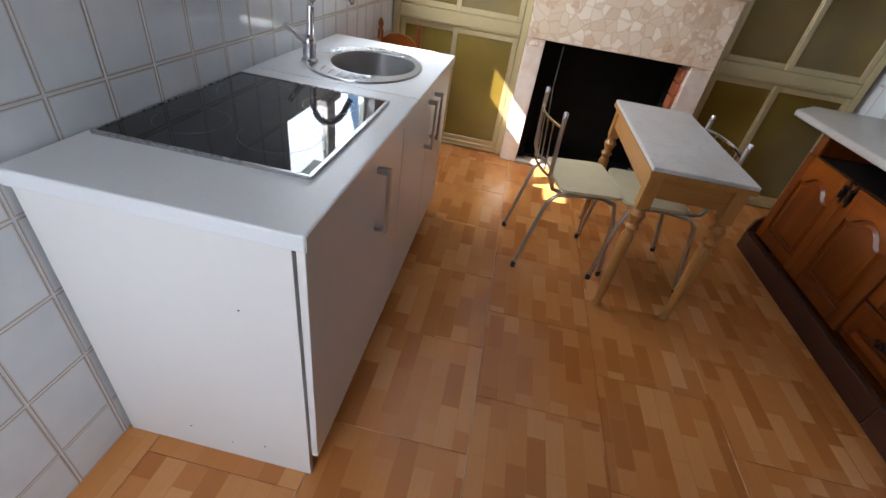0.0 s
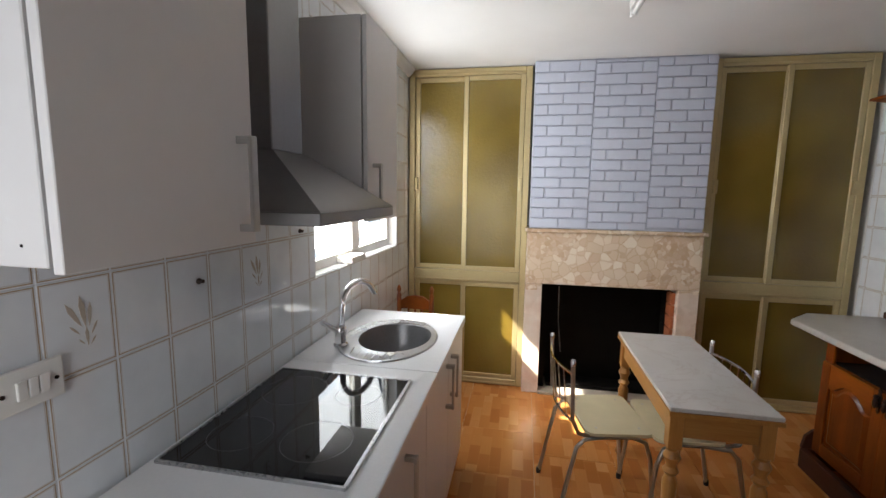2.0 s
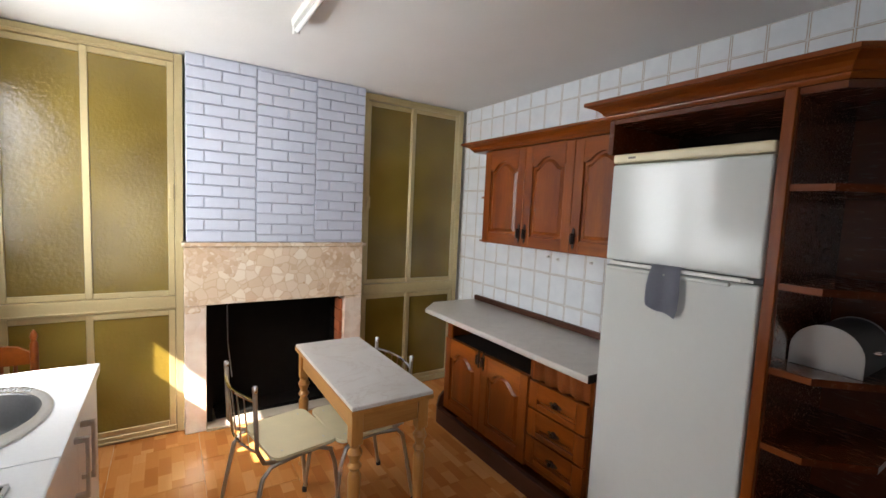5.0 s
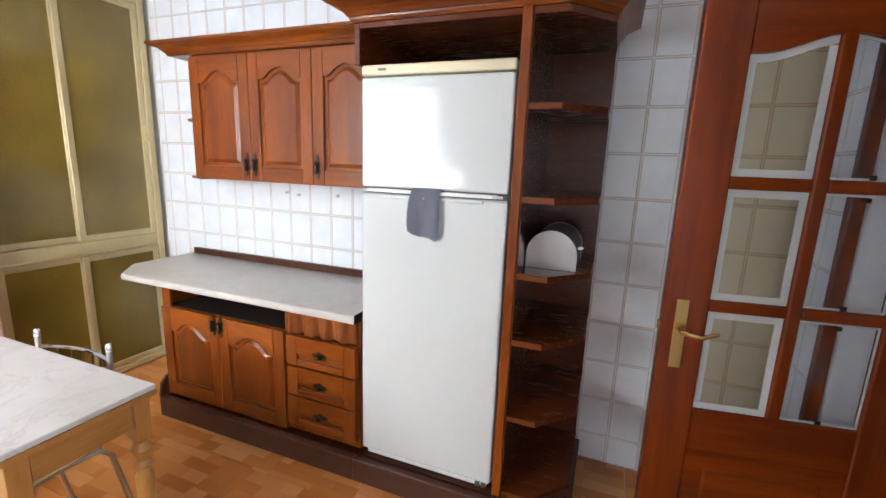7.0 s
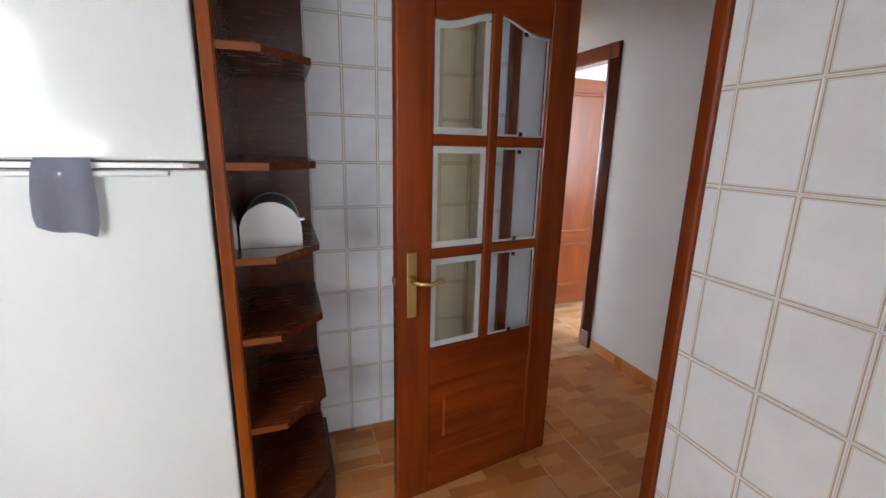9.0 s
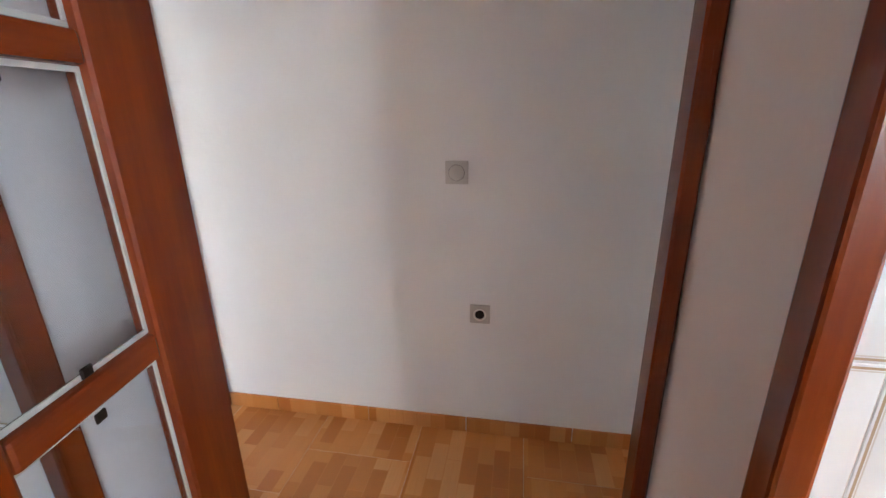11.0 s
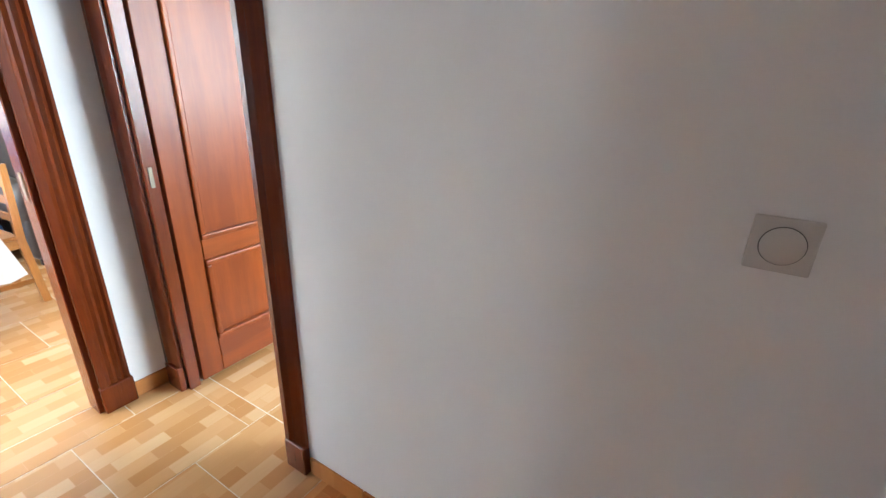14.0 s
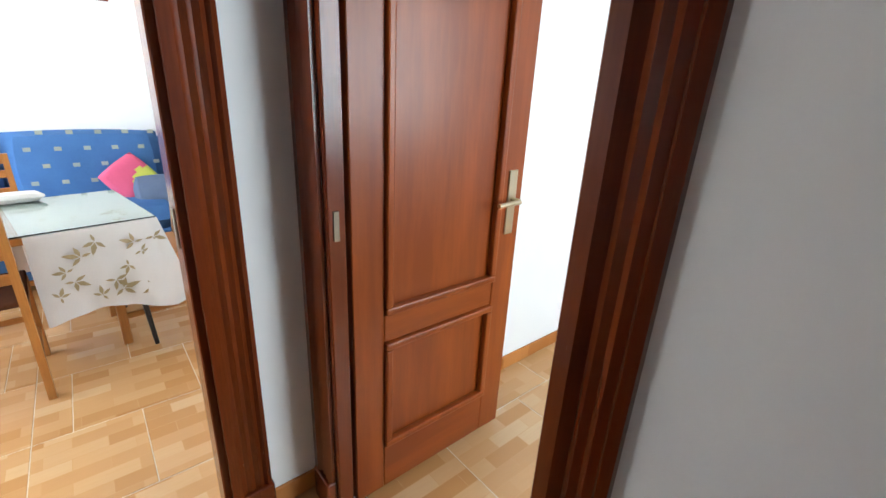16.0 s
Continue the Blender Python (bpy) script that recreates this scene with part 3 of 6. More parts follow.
door_1 = thing("door_frame_bedroom", (3.3, -1.14, 0), "dark reeded wooden casing of the bedroom door", "door frame", "", "structure")
casing(door_1, "casing", "x", 3.205, 3.30, -1.14, 1, 0.125, 2.09)
part("casing_head", box(3.205, 4.13, -1.139, -1.115, 1.995, 2.09, 0.006, 2), M_CASEH, door_1)
casing(door_1, "casing", "x", 4.03, 4.13, -1.14, 1, 0.125, 1.994)
part("jamb", box(3.296, 3.322, -1.245, -1.142, 0, 1.99, 0.003), M_CASE, door_1)
part("jamb", box(4.008, 4.034, -1.192, -1.142, 0, 1.99, 0.003), M_CASE, door_1)
part("strike_plate", box(4.004, 4.0078, -1.172, -1.156, 0.95, 1.03, 0.001), M_OLDPLATE, door_1, "small metal plate let into the jamb")
door_2 = thing("door_frame_living_room", (4.17, -0.87, 0), "dark reeded wooden casing of the living room doorway", "door frame", "", "structure")
casing(door_2, "casing", "y", -0.98, -0.865, 4.17, -1, 0.125, 2.09)
casing(door_2, "casing", "y", -0.055, 0.05, 4.17, -1, 0.125, 2.09)
part("casing_head", box(4.146, 4.169, -0.863, -0.057, 2.0, 2.09, 0.006, 2), M_CASEH, door_2)
part("jamb", box(4.172, 4.268, -0.869, -0.845, 0, 2.0, 0.003), M_CASE, door_2)
part("jamb", box(4.172, 4.268, -0.075, -0.051, 0, 2.0, 0.003), M_CASE, door_2)
part("strike_plate", box(4.20, 4.225, -0.8445, -0.8415, 0.93, 1.03, 0.001), M_OLDPLATE, door_2, "small metal plate let into the jamb")


def moulding(a0, a1, z0, z1, y0, y1, w=0.025):
    """A raised frame of half-round beads round a panel."""
    bm = bmesh.new()
    for b in ((a0, a1, z0, z0 + w), (a0, a1, z1 - w, z1), (a0, a0 + w, z0 + w, z1 - w), (a1 - w, a1, z0 + w, z1 - w)):
        add_box(bm, b[0], b[1], y0, y1, b[2], b[3], 0.006, 2)
    return bm


# bedroom door leaf, hinged on the far jamb and open into the room
leaf = new("door_1")
tagged(leaf, "open reddish-brown panelled wooden bedroom door", "door", "", "structure")
leaf.matrix_world = pose(4.038, -1.198, 0, 0, 0, -90)
LW, LH = 0.665, 1.99
part("leaf_core", box(0.10, LW - 0.10, -0.028, -0.010, 0.12, LH - 0.10, 0), M_DOOR2, leaf)
part("stile", box(0.003, 0.105, -0.038, 0, 0.02, LH, 0.003), M_DOOR2, leaf)
part("stile", box(LW - 0.105, LW, -0.038, 0, 0.02, LH, 0.003), M_DOOR2, leaf)
for z0, z1 in ((0.02, 0.20), (0.60, 0.695), (1.88, LH)):
    part("rail", box(0.106, LW - 0.106, -0.0375, -0.0005, z0, z1, 0.003), wood("rail_wood", (0.19, 0.036, 0.005), (0.40, 0.094, 0.011), "x", (0.30, 0.42), 8, 0.12, 7.0, 0.12), leaf)
for z0, z1 in ((0.20, 0.60), (0.695, 1.88)):
    for y0, y1 in ((-0.010, 0.015), (-0.053, -0.028)):
        part("moulding", moulding(0.105, LW - 0.105, z0, z1, y0, y1), M_DOOR2, leaf)
for s in (1, -1):
    y = 0 if s > 0 else -0.038
    plate = part("handle_plate", box(LW - 0.075, LW - 0.035, min(y, y + s * 0.007), max(y, y + s * 0.007), 0.865, 1.09, 0.003, 2), M_BRONZE, leaf, "satin metal handle plate")
    part("door_handle", tube([(LW - 0.055, y, 0.99), (LW - 0.055, y + s * 0.04, 0.99), (LW - 0.065, y + s * 0.052, 0.99), (LW - 0.10, y + s * 0.055, 0.992), (LW - 0.165, y + s * 0.052, 0.988)], 0.008), M_BRONZE, leaf, "satin lever handle", True)
part("hinge", tube([(-0.004, 0.004, 0.30), (-0.004, 0.004, 0.39)], 0.007), M_BRASS, leaf, "", True)
part("hinge", tube([(-0.004, 0.004, 0.95), (-0.004, 0.004, 1.04)], 0.007), M_BRASS, leaf, "", True)
part("hinge", tube([(-0.004, 0.004, 1.70), (-0.004, 0.004, 1.79)], 0.007), M_BRASS, leaf, "", True)
part("door_wedge", box(0.008, 0.024, 0.0, 0.012, 0.49, 0.53, 0.003), M_PLASTIC, leaf, "pale plastic stop on the edge")

# glazed kitchen door, hinged in the deep doorway and swung into the kitchen
kd = new("door_2")
tagged(kd, "open varnished kitchen door with six bevelled glass panes", "door", "", "structure")
kd.matrix_world = pose(2.402, -0.201, 0, 0, 0, 98.4)
KW, KH, ST = 0.765, 2.02, 0.137
PW = (KW - 2 * ST - 0.04) / 2
part("stile", box(0.0, ST, -0.02, 0.02, 0.015, KH, 0.004), M_DOOR, kd)
part("stile", box(KW - ST, KW, -0.02, 0.02, 0.015, KH, 0.004), M_DOOR, kd)
part("mullion", box(ST + PW, ST + PW + 0.04, -0.019, 0.019, 0.665, 1.90, 0.005, 2), M_DOOR, kd)
M_RAIL = wood("door_rail_wood", (0.13, 0.020, 0.003), (0.36, 0.064, 0.006), "x", (0.22, 0.28), 8, 0.25, 7.0, 0.1)
for x0, x1 in ((ST, ST + PW), (ST + PW + 0.04, KW - ST)):
    for z in (1.04, 1.445):
        part("glazing_bar", box(x0 + 0.0005, x1 - 0.0005, -0.018, 0.018, z - 0.02, z + 0.02, 0.006, 2), M_RAIL, kd)
part("bottom_rail", box(ST + 0.0005, KW - ST - 0.0005, -0.0195, 0.0195, 0.015, 0.19, 0.004), M_RAIL, kd)
part("lock_rail", box(ST + 0.0005, KW - ST - 0.0005, -0.0195, 0.0195, 0.51, 0.664, 0.004), M_RAIL, kd)
part("panel", box(ST + 0.0005, KW - ST - 0.0005, -0.012, 0.012, 0.192, 0.508, 0), M_RAIL, kd)
part("raised_panel", box(ST + 0.06, KW - ST - 0.06, -0.0185, 0.0185, 0.25, 0.45, 0.012), M_RAIL, kd)
# arched head: each pane rises to the middle of the door
def arch_z(x):
    d = abs(2 * (x - ST) / (KW - 2 * ST) - 1)
    return 1.825 + 0.05 * (0.5 + 0.5 * math.cos(math.pi * min(1.0, d * 1.15)))


arch = [(ST + 0.0005, KH)]
for i in range(21):
    x = ST + 0.0005 + (KW - 2 * ST - 0.001) * i / 20
    arch.append((x, arch_z(x)))
arch.append((KW - ST - 0.0005, KH))
part("arched_head", prism(arch, -0.0195, 0.0195, "y"), M_RAIL, kd)
for x0, x1 in ((ST, ST + PW), (ST + PW + 0.04, KW - ST)):
    for z0, z1 in ((0.665, 1.02), (1.06, 1.425), (1.465, 1.865)):
        hinge_side = x0 == ST
        g = part("pane", box(x0 + 0.002, x1 - 0.002, -0.003, 0.003, z0 - 0.003, z1 + 0.003, 0), M_PANE2 if hinge_side else M_PANE, kd, "bevelled glass, its tint standing in for reflections")
        g.visible_shadow = False
        bm = bmesh.new()
        w = 0.008 if hinge_side else 0.024
        for k in range(10):
            a, b = (x0 + 0.001 + (x1 - x0 - 0.002) * q / 10 for q in (k, k + 1))
            za, zb = (arch_z(a), arch_z(b)) if z1 > 1.8 else (z1, z1)
            add_prism(bm, [(a, za - w), (b, zb - w), (b, zb - 0.001), (a, za - 0.001)], 0.0035, 0.006, "y")
        for p, q, u, v in ((x0, x1, z0, z0 + w), (x0, x0 + w, z0 + w, (arch_z(x0 + w) if z1 > 1.8 else z1) - w), (x1 - w, x1, z0 + w, (arch_z(x1 - w) if z1 > 1.8 else z1) - w)):
            add_box(bm, p + 0.001, q - 0.001, 0.0035, 0.006, u + 0.001, v, 0)
        part("bevelled_rim", bm, M_BEVEL, g, "frosted bevel round the pane")
        if hinge_side:
            xm = (x0 + x1) / 2
            for z in (z0 + 0.002, (arch_z(xm) if z1 > 1.8 else z1) - 0.024):
                part("glass_clip", box(xm - 0.009, xm + 0.009, 0.0065, 0.011, z, z + 0.015, 0.002), M_DARK, g, "small dark clip holding the pane")
for s in (1, -1):
    y = 0.02 * s
    part("handle_plate", box(KW - 0.075, KW - 0.035, min(y, y + s * 0.006), max(y, y + s * 0.006), 0.812, 1.057, 0.003, 2), M_BRASS, kd, "brass handle plate")
    part("door_handle", tube([(KW - 0.055, y, 0.955), (KW - 0.055, y + s * 0.035, 0.955), (KW - 0.07, y + s * 0.05, 0.952), (KW - 0.11, y + s * 0.053, 0.945), (KW - 0.16, y + s * 0.05, 0.963)], [0.01, 0.009, 0.009, 0.008, 0.006]), M_BRASS, kd, "curved brass lever", True)
part("latch", box(KW - 0.001, KW + 0.008, -0.008, 0.008, 0.94, 0.97, 0.002), M_BRASS, kd, "brass latch")

# skirting tiles along the hall
sk = thing("baseboard_hall", (1.0, -1.13, 0), "wood-print ceramic skirting tiles along the hall wall", "baseboard", "", "structure")
for i in range(9):
    x1 = 3.20 if i == 0 else 2.944 - 0.452 * (i - 1)
    x0 = 2.944 - 0.452 * i
    part("skirting_tile", box(x0 + 0.0015, x1 - 0.0015, -1.1395, -1.130, 0.001, 0.075, 0.002), M_SKIRT, sk)
part("skirting_tile", box(4.158, 4.1695, -1.139, -0.986, 0.001, 0.075, 0.002), M_SKIRT, sk)
skb = thing("baseboard_bedroom", (4.24, -2.0, 0), "pale wood-print skirting in the bedroom", "baseboard", "", "structure")
for i in range(6):
    part("skirting_tile", box(4.239, 4.2495, -1.26 - 0.452 * (i + 1) + 0.002, -1.26 - 0.452 * i, 0.001, 0.075, 0.002), M_SKIRT, skb)


def wall_plate(name, x, z, w, h, label, mat, socket):
    t = thing(name, (x, -1.139, z), label, "socket" if socket else "light switch")
    part("plate", box(x - w / 2, x + w / 2, -1.1395, -1.130, z - h / 2, z + h / 2, 0.003, 2), mat, t)
    turn = Matrix.Translation((x, -1.130, z)) @ Matrix.Rotation(radians(-90), 4, "X")
    if socket:
        part("rim", add_lathe(bmesh.new(), [(0.024, -0.001), (0.026, 0.004), (0.022, 0.005), (0.020, 0.0005)], (0, 0, 0), 28, turn), M_PLASTIC, t, "pale ring", True)
        part("well", add_lathe(bmesh.new(), [(0.019, 0.0002), (0.019, 0.0012)], (0, 0, 0), 24, turn), M_DARK, t, "dark socket well", True)
    else:
        part("rocker", add_lathe(bmesh.new(), [(0.028, -0.001), (0.028, 0.0035), (0.026, 0.005), (0.0, 0.0055)], (0, 0, 0), 32, turn), M_SWITCH, t, "round rocker", True)
        # dark ring drawn for the shade in the gap round the rocker
        part("shadow_gap", add_lathe(bmesh.new(), [(0.0295, 0.0), (0.0295, 0.0012)], (0, 0, 0), 32, turn), M_LINER, t, "", True)
    return t


wall_plate("light_switch", 2.073, 1.145, 0.084, 0.084, "square pale grey switch with a round rocker on the hall wall", M_SWITCH, False)
wall_plate("wall_socket", 1.984, 0.582, 0.08, 0.08, "square silver-grey socket low on the hall wall", M_GREYPL, True)

# ---- far end: chimney, fireplace and cupboards ----
CH0, CH1, CY = 0.635, 1.835, 3.64
chim = thing("chimney_breast", (1.23, CY, 0), "chimney breast clad with white embossed brick panels", "chimney", "", "structure")
part("core", slabs([(CH0 + 0.01, CH1 - 0.01, CY + 0.012, 3.95, 1.28, H)]), M_FOAMJ, chim)
rnd = random.Random(5)
ROWS, Z0, Z1 = 16, 1.284, 2.452
rh = (Z1 - Z0) / ROWS
for c, (c0, c1, dz) in enumerate(((0.643, 1.055, 0.0), (1.055, 1.455, -0.022), (1.455, 1.827, 0.016))):
    for r in range(ROWS + 1):
        z0, z1 = max(Z0, Z0 + r * rh + dz), min(Z1, Z0 + (r + 1) * rh + dz)
        if z1 - z0 < 0.012:
            continue
        u = c0 - (0.105 if r % 2 else 0.0)
        while u < c1 - 0.004:
            a, b = max(c0, u), min(c1, u + 0.205)
            if b - a > 0.012:
                out = 0.006 + 0.004 * rnd.random()
                part("brick", box(a + 0.002, b - 0.002, CY + 0.004 - out, CY + 0.016, z0 + 0.0025, z1 - 0.0025, 0.004), M_FOAM, chim)
            u += 0.205
fire = thing("fireplace", (1.23, CY, 0), "marble-chip fireplace surround with a sooty open firebox", "fireplace")
part("pier", box(0.632, 0.757, CY, 3.95, 0.001, 0.862, 0.004), M_MARBLE, fire)
part("pier", box(1.70, 1.838, CY, 3.95, 0.001, 0.862, 0.004), M_MARBLE, fire)
part("lintel", box(0.632, 1.838, CY, 3.95, 0.863, 1.252, 0.004), M_MARBLE, fire)
part("mantel_shelf", box(0.617, 1.858, CY - 0.018, 3.95, 1.253, 1.279, 0.005, 2), M_MARBLE, fire, "thin marble shelf")
part("hearth", box(0.758, 1.699, CY - 0.02, 3.945, 0.001, 0.022, 0.003), M_HEARTH, fire, "pale stone hearth slab")
for nm, b in (("firebox_back", (0.758, 1.699, 3.925, 3.945, 0.023, 0.86)), ("firebox_side", (0.758, 0.80, 3.72, 3.92, 0.023, 0.86)),
              ("firebox_top", (0.802, 1.66, 3.70, 3.92, 0.84, 0.86)), ("ash_bed", (0.82, 1.64, 3.74, 3.92, 0.023, 0.05))):
    part(nm, slabs([b]), M_SOOT, fire, "soot-black inside" if nm == "firebox_back" else "")
for i in range(9):
    for j in range(2):
        part("firebrick", box(1.672, 1.698, 3.68 + j * 0.115, 3.68 + j * 0.115 + 0.11, 0.03 + i * 0.09, 0.03 + i * 0.09 + 0.083, 0.003), M_FIREBRICK if i > 1 and j == 0 else M_SOOT, fire, "bare orange firebrick" if i > 1 and j == 0 else "")
part("flue_chain", tube([(0.895, 3.80, 0.84), (0.90, 3.79, 0.55), (0.925, 3.77, 0.30)], 0.004, 6), M_STEEL, fire, "thin metal damper rod")


def sliding_cupboard(name, x0, x1, label, gap):
    """A tall built-in cupboard: two rows of sliding doors in gold aluminium with hammered amber glass."""
    t = thing(name, ((x0 + x1) / 2, WF, 0), label, "cupboard")
    y0, y1 = WF - 0.015, WF + 0.055
    zs = (0.0, 0.80, 0.93, 2.445)
    # back board coloured near black for the dim inside of the cupboard
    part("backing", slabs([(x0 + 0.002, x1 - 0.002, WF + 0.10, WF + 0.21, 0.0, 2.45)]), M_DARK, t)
    for a, b, n in ((x0, x0 + 0.045, "outer_frame"), (x1 - 0.045, x1, "outer_frame")):
        part(n, box(a, b, y0, y1, 0.001, 2.45, 0.004), M_GOLD, t)
    for z0, z1 in ((0.001, 0.05), (0.835, 0.925), (2.40, 2.452)):
        part("outer_rail", box(x0 + 0.046, x1 - 0.046, y0 + 0.002, y1, z0, z1, 0.004), M_GOLD, t)
        part("track", box(x0 + 0.046, x1 - 0.046, y0 - 0.006, y0 + 0.0015, z0 + 0.012, z0 + 0.020, 0.002), M_GOLD, t)
    mid = (x0 + x1) / 2 + gap
    for z0, z1 in ((0.052, 0.833), (0.927, 2.398)):
        for k, (a, b) in enumerate(((x0 + 0.047, mid + 0.018), (mid - 0.018, x1 - 0.047))):
            ya = y0 + 0.006 + (0.026 if k == 0 else 0.0)
            d = part("sliding_door", slabs([(a, b, ya + 0.009, ya + 0.013, z0 + 0.03, z1 - 0.03)]), M_AMBER, t, "hammered amber glass sliding door")
            for p, q, r, s in ((a, a + 0.036, z0, z1), (b - 0.036, b, z0, z1), (a + 0.0365, b - 0.0365, z0, z0 + 0.035), (a + 0.0365, b - 0.0365, z1 - 0.035, z1)):
                part("door_frame", box(p, q, ya, ya + 0.022, r, s, 0.003), M_GOLD, d)
    for a in (x0 + 0.05, x1 - 0.075):
        part("latch", box(a, a + 0.024, y0 - 0.016, y0 + 0.007, 1.55, 1.645, 0.004, 2), M_GOLD, t, "small gold finger latch")
    return t


sliding_cupboard("built_in_cupboard", WL + 0.004, 0.631, "built-in cupboard with gold aluminium frames and sunlit amber glass", -0.02)
sliding_cupboard("built_in_cupboard", 1.840, WR - 0.03, "built-in cupboard with gold aluminium frames and shaded amber glass", -0.02)

# ---- kitchen: white units on the west wall ----
TOPZ = 0.86


def pull(name, parent, p, axis, length, out, mat=M_NICKEL):
    """A square bar pull: p its lower or near end, out the way it stands off."""
    p, out = Vector(p), Vector(out)
    d = Vector((0, 0, 1)) if axis == "z" else Vector((0, 1, 0))
    bm = bmesh.new()
    a, b = p, p + d * length
    for q in (a + d * 0.008, b - d * 0.008):
        add_box(bm, q.x, q.x + out.x, q.y - 0.008, q.y + 0.008, q.z - 0.008, q.z + 0.008, 0.001)
    e = 0.011
    if axis == "z":
        add_box(bm, p.x + out.x - 0.004, p.x + out.x + 0.006, p.y - e, p.y + e, a.z, b.z, 0.002)
    else:
        add_box(bm, p.x + out.x - 0.004, p.x + out.x + 0.006, a.y, b.y, p.z - e, p.z + e, 0.002)
    return part(name, bm, mat, parent, "satin metal bar pull")


def base_cabinet(y0, y1, doors, label):
    t = thing("base_cabinet", (0.0, (y0 + y1) / 2, 0), label, "cabinet", "white kitchen units")
    carcass_panels([(WL + 0.012, 0.27, y0, y0 + 0.016, 0.001, 0.818), (WL + 0.012, 0.27, y1 - 0.016, y1, 0.001, 0.818), (WL + 0.012, WL + 0.02, y0 + 0.017, y1 - 0.017, 0.1, 0.818), (WL + 0.021, 0.27, y0 + 0.017, y1 - 0.017, 0.11, 0.126)], M_LAM, t)
    part("toe_kick", box(0.225, 0.24, y0 + 0.018, y1 - 0.018, 0.001, 0.105, 0.001), M_LAM, t)
    for a, b, hy in doors:
        d = part("door", box(0.277, 0.295, a + 0.002, b - 0.002, 0.105, 0.815, 0.0015), M_LAM, t)
        pull("handle", d, (0.2955, hy, 0.59), "z", 0.20, (0.032, 0, 0))
    for y, z, x in ((y0, 0.10, 0.02), (y0, 0.07, 0.14), (y0, 0.09, 0.24), (y0, 0.62, 0.24)):
        part("pin_hole", add_lathe(bmesh.new(), [(0.0022, 0), (0.0022, 0.0012)], (0, 0, 0), 10, Matrix.Translation((x - 0.1, y + 0.0002, z)) @ Matrix.Rotation(radians(90), 4, "X")), M_DARK, t)
    return t


base_cabinet(1.062, 1.775, ((1.062, 1.775, 1.50),), "white laminate base cabinet under the hob, bare end panel")
base_cabinet(1.777, 2.665, ((1.777, 2.22, 2.16), (2.222, 2.665, 2.28)), "white laminate base cabinet under the sink")

# worktop in two lengths with the sink cut out of the second
SX, SY, SA, SB = 0.015, 2.235, 0.205, 0.270


def slab_with_hole(x0, x1, y0, y1, z0, z1, cx, cy, ra, rb, n=48):
    bm = bmesh.new()
    rings = []
    turns = [2 * math.pi * (i + 0.5) / n for i in range(n)] + [math.atan2(y - cy, x - cx) % (2 * math.pi) for x in (x0, x1) for y in (y0, y1)]
    turns.sort()
    n = len(turns)
    for z in (z0, z1):
        inner, outer = [], []
        for a in turns:
            ca, sa = math.cos(a), math.sin(a)
            inner.append(bm.verts.new((cx + ra * ca, cy + rb * sa, z)))
            tx = ((x1 - cx) / ca if ca > 0 else (x0 - cx) / ca) if abs(ca) > 1e-6 else 1e9
            ty = ((y1 - cy) / sa if sa > 0 else (y0 - cy) / sa) if abs(sa) > 1e-6 else 1e9
            k = min(tx, ty)
            outer.append(bm.verts.new((cx + k * ca, cy + k * sa, z)))
        rings.append((inner, outer))
    for i in range(n):
        j = (i + 1) % n
        (i0, o0), (i1, o1) = rings
        bm.faces.new((i0[i], i0[j], o0[j], o0[i])), bm.faces.new((i1[i], i1[j], o1[j], o1[i]))
        bm.faces.new((i0[i], i0[j], i1[j], i1[i])), bm.faces.new((o0[i], o0[j], o1[j], o1[i]))
    return bm


wt = solo("worktop", box(WL + 0.010, 0.305, 1.047, 1.914, TOPZ - 0.038, TOPZ, 0.004, 2), M_TOP, "white speckled laminate worktop round the hob", "worktop")
bm = slab_with_hole(WL + 0.010, 0.305, 1.916, 2.682, TOPZ - 0.038, TOPZ, SX + 0.02, SY + 0.03, 0.165, 0.200)
part("edge_strip", box(0.3052, 0.3062, 1.050, 1.911, TOPZ - 0.036, TOPZ - 0.002, 0), M_LAM, wt, "thin white edging strip")
wt = solo("worktop", bm, M_TOP, "white speckled laminate worktop round the sink", "worktop")
part("edge_strip", box(0.3052, 0.3062, 1.919, 2.679, TOPZ - 0.036, TOPZ - 0.002, 0), M_LAM, wt, "thin white edging strip")

hob = thing("hob", (-0.02, 1.52, TOPZ), "black glass ceramic hob with a steel rim in the worktop", "hob")
part("glass", box(-0.262, 0.222, 1.245, 1.805, TOPZ + 0.001, TOPZ + 0.007, 0.001), M_HOB, hob, "mirror-black glass")
part("rim", slabs([(-0.268, 0.230, 1.237, 1.244, TOPZ + 0.0005, TOPZ + 0.009), (-0.268, 0.230, 1.806, 1.813, TOPZ + 0.0005, TOPZ + 0.009), (-0.270, -0.263, 1.2445, 1.8055, TOPZ + 0.0005, TOPZ + 0.009), (0.2225, 0.232, 1.2445, 1.8055, TOPZ + 0.0005, TOPZ + 0.009)]), M_STEEL, hob, "thin steel rim")
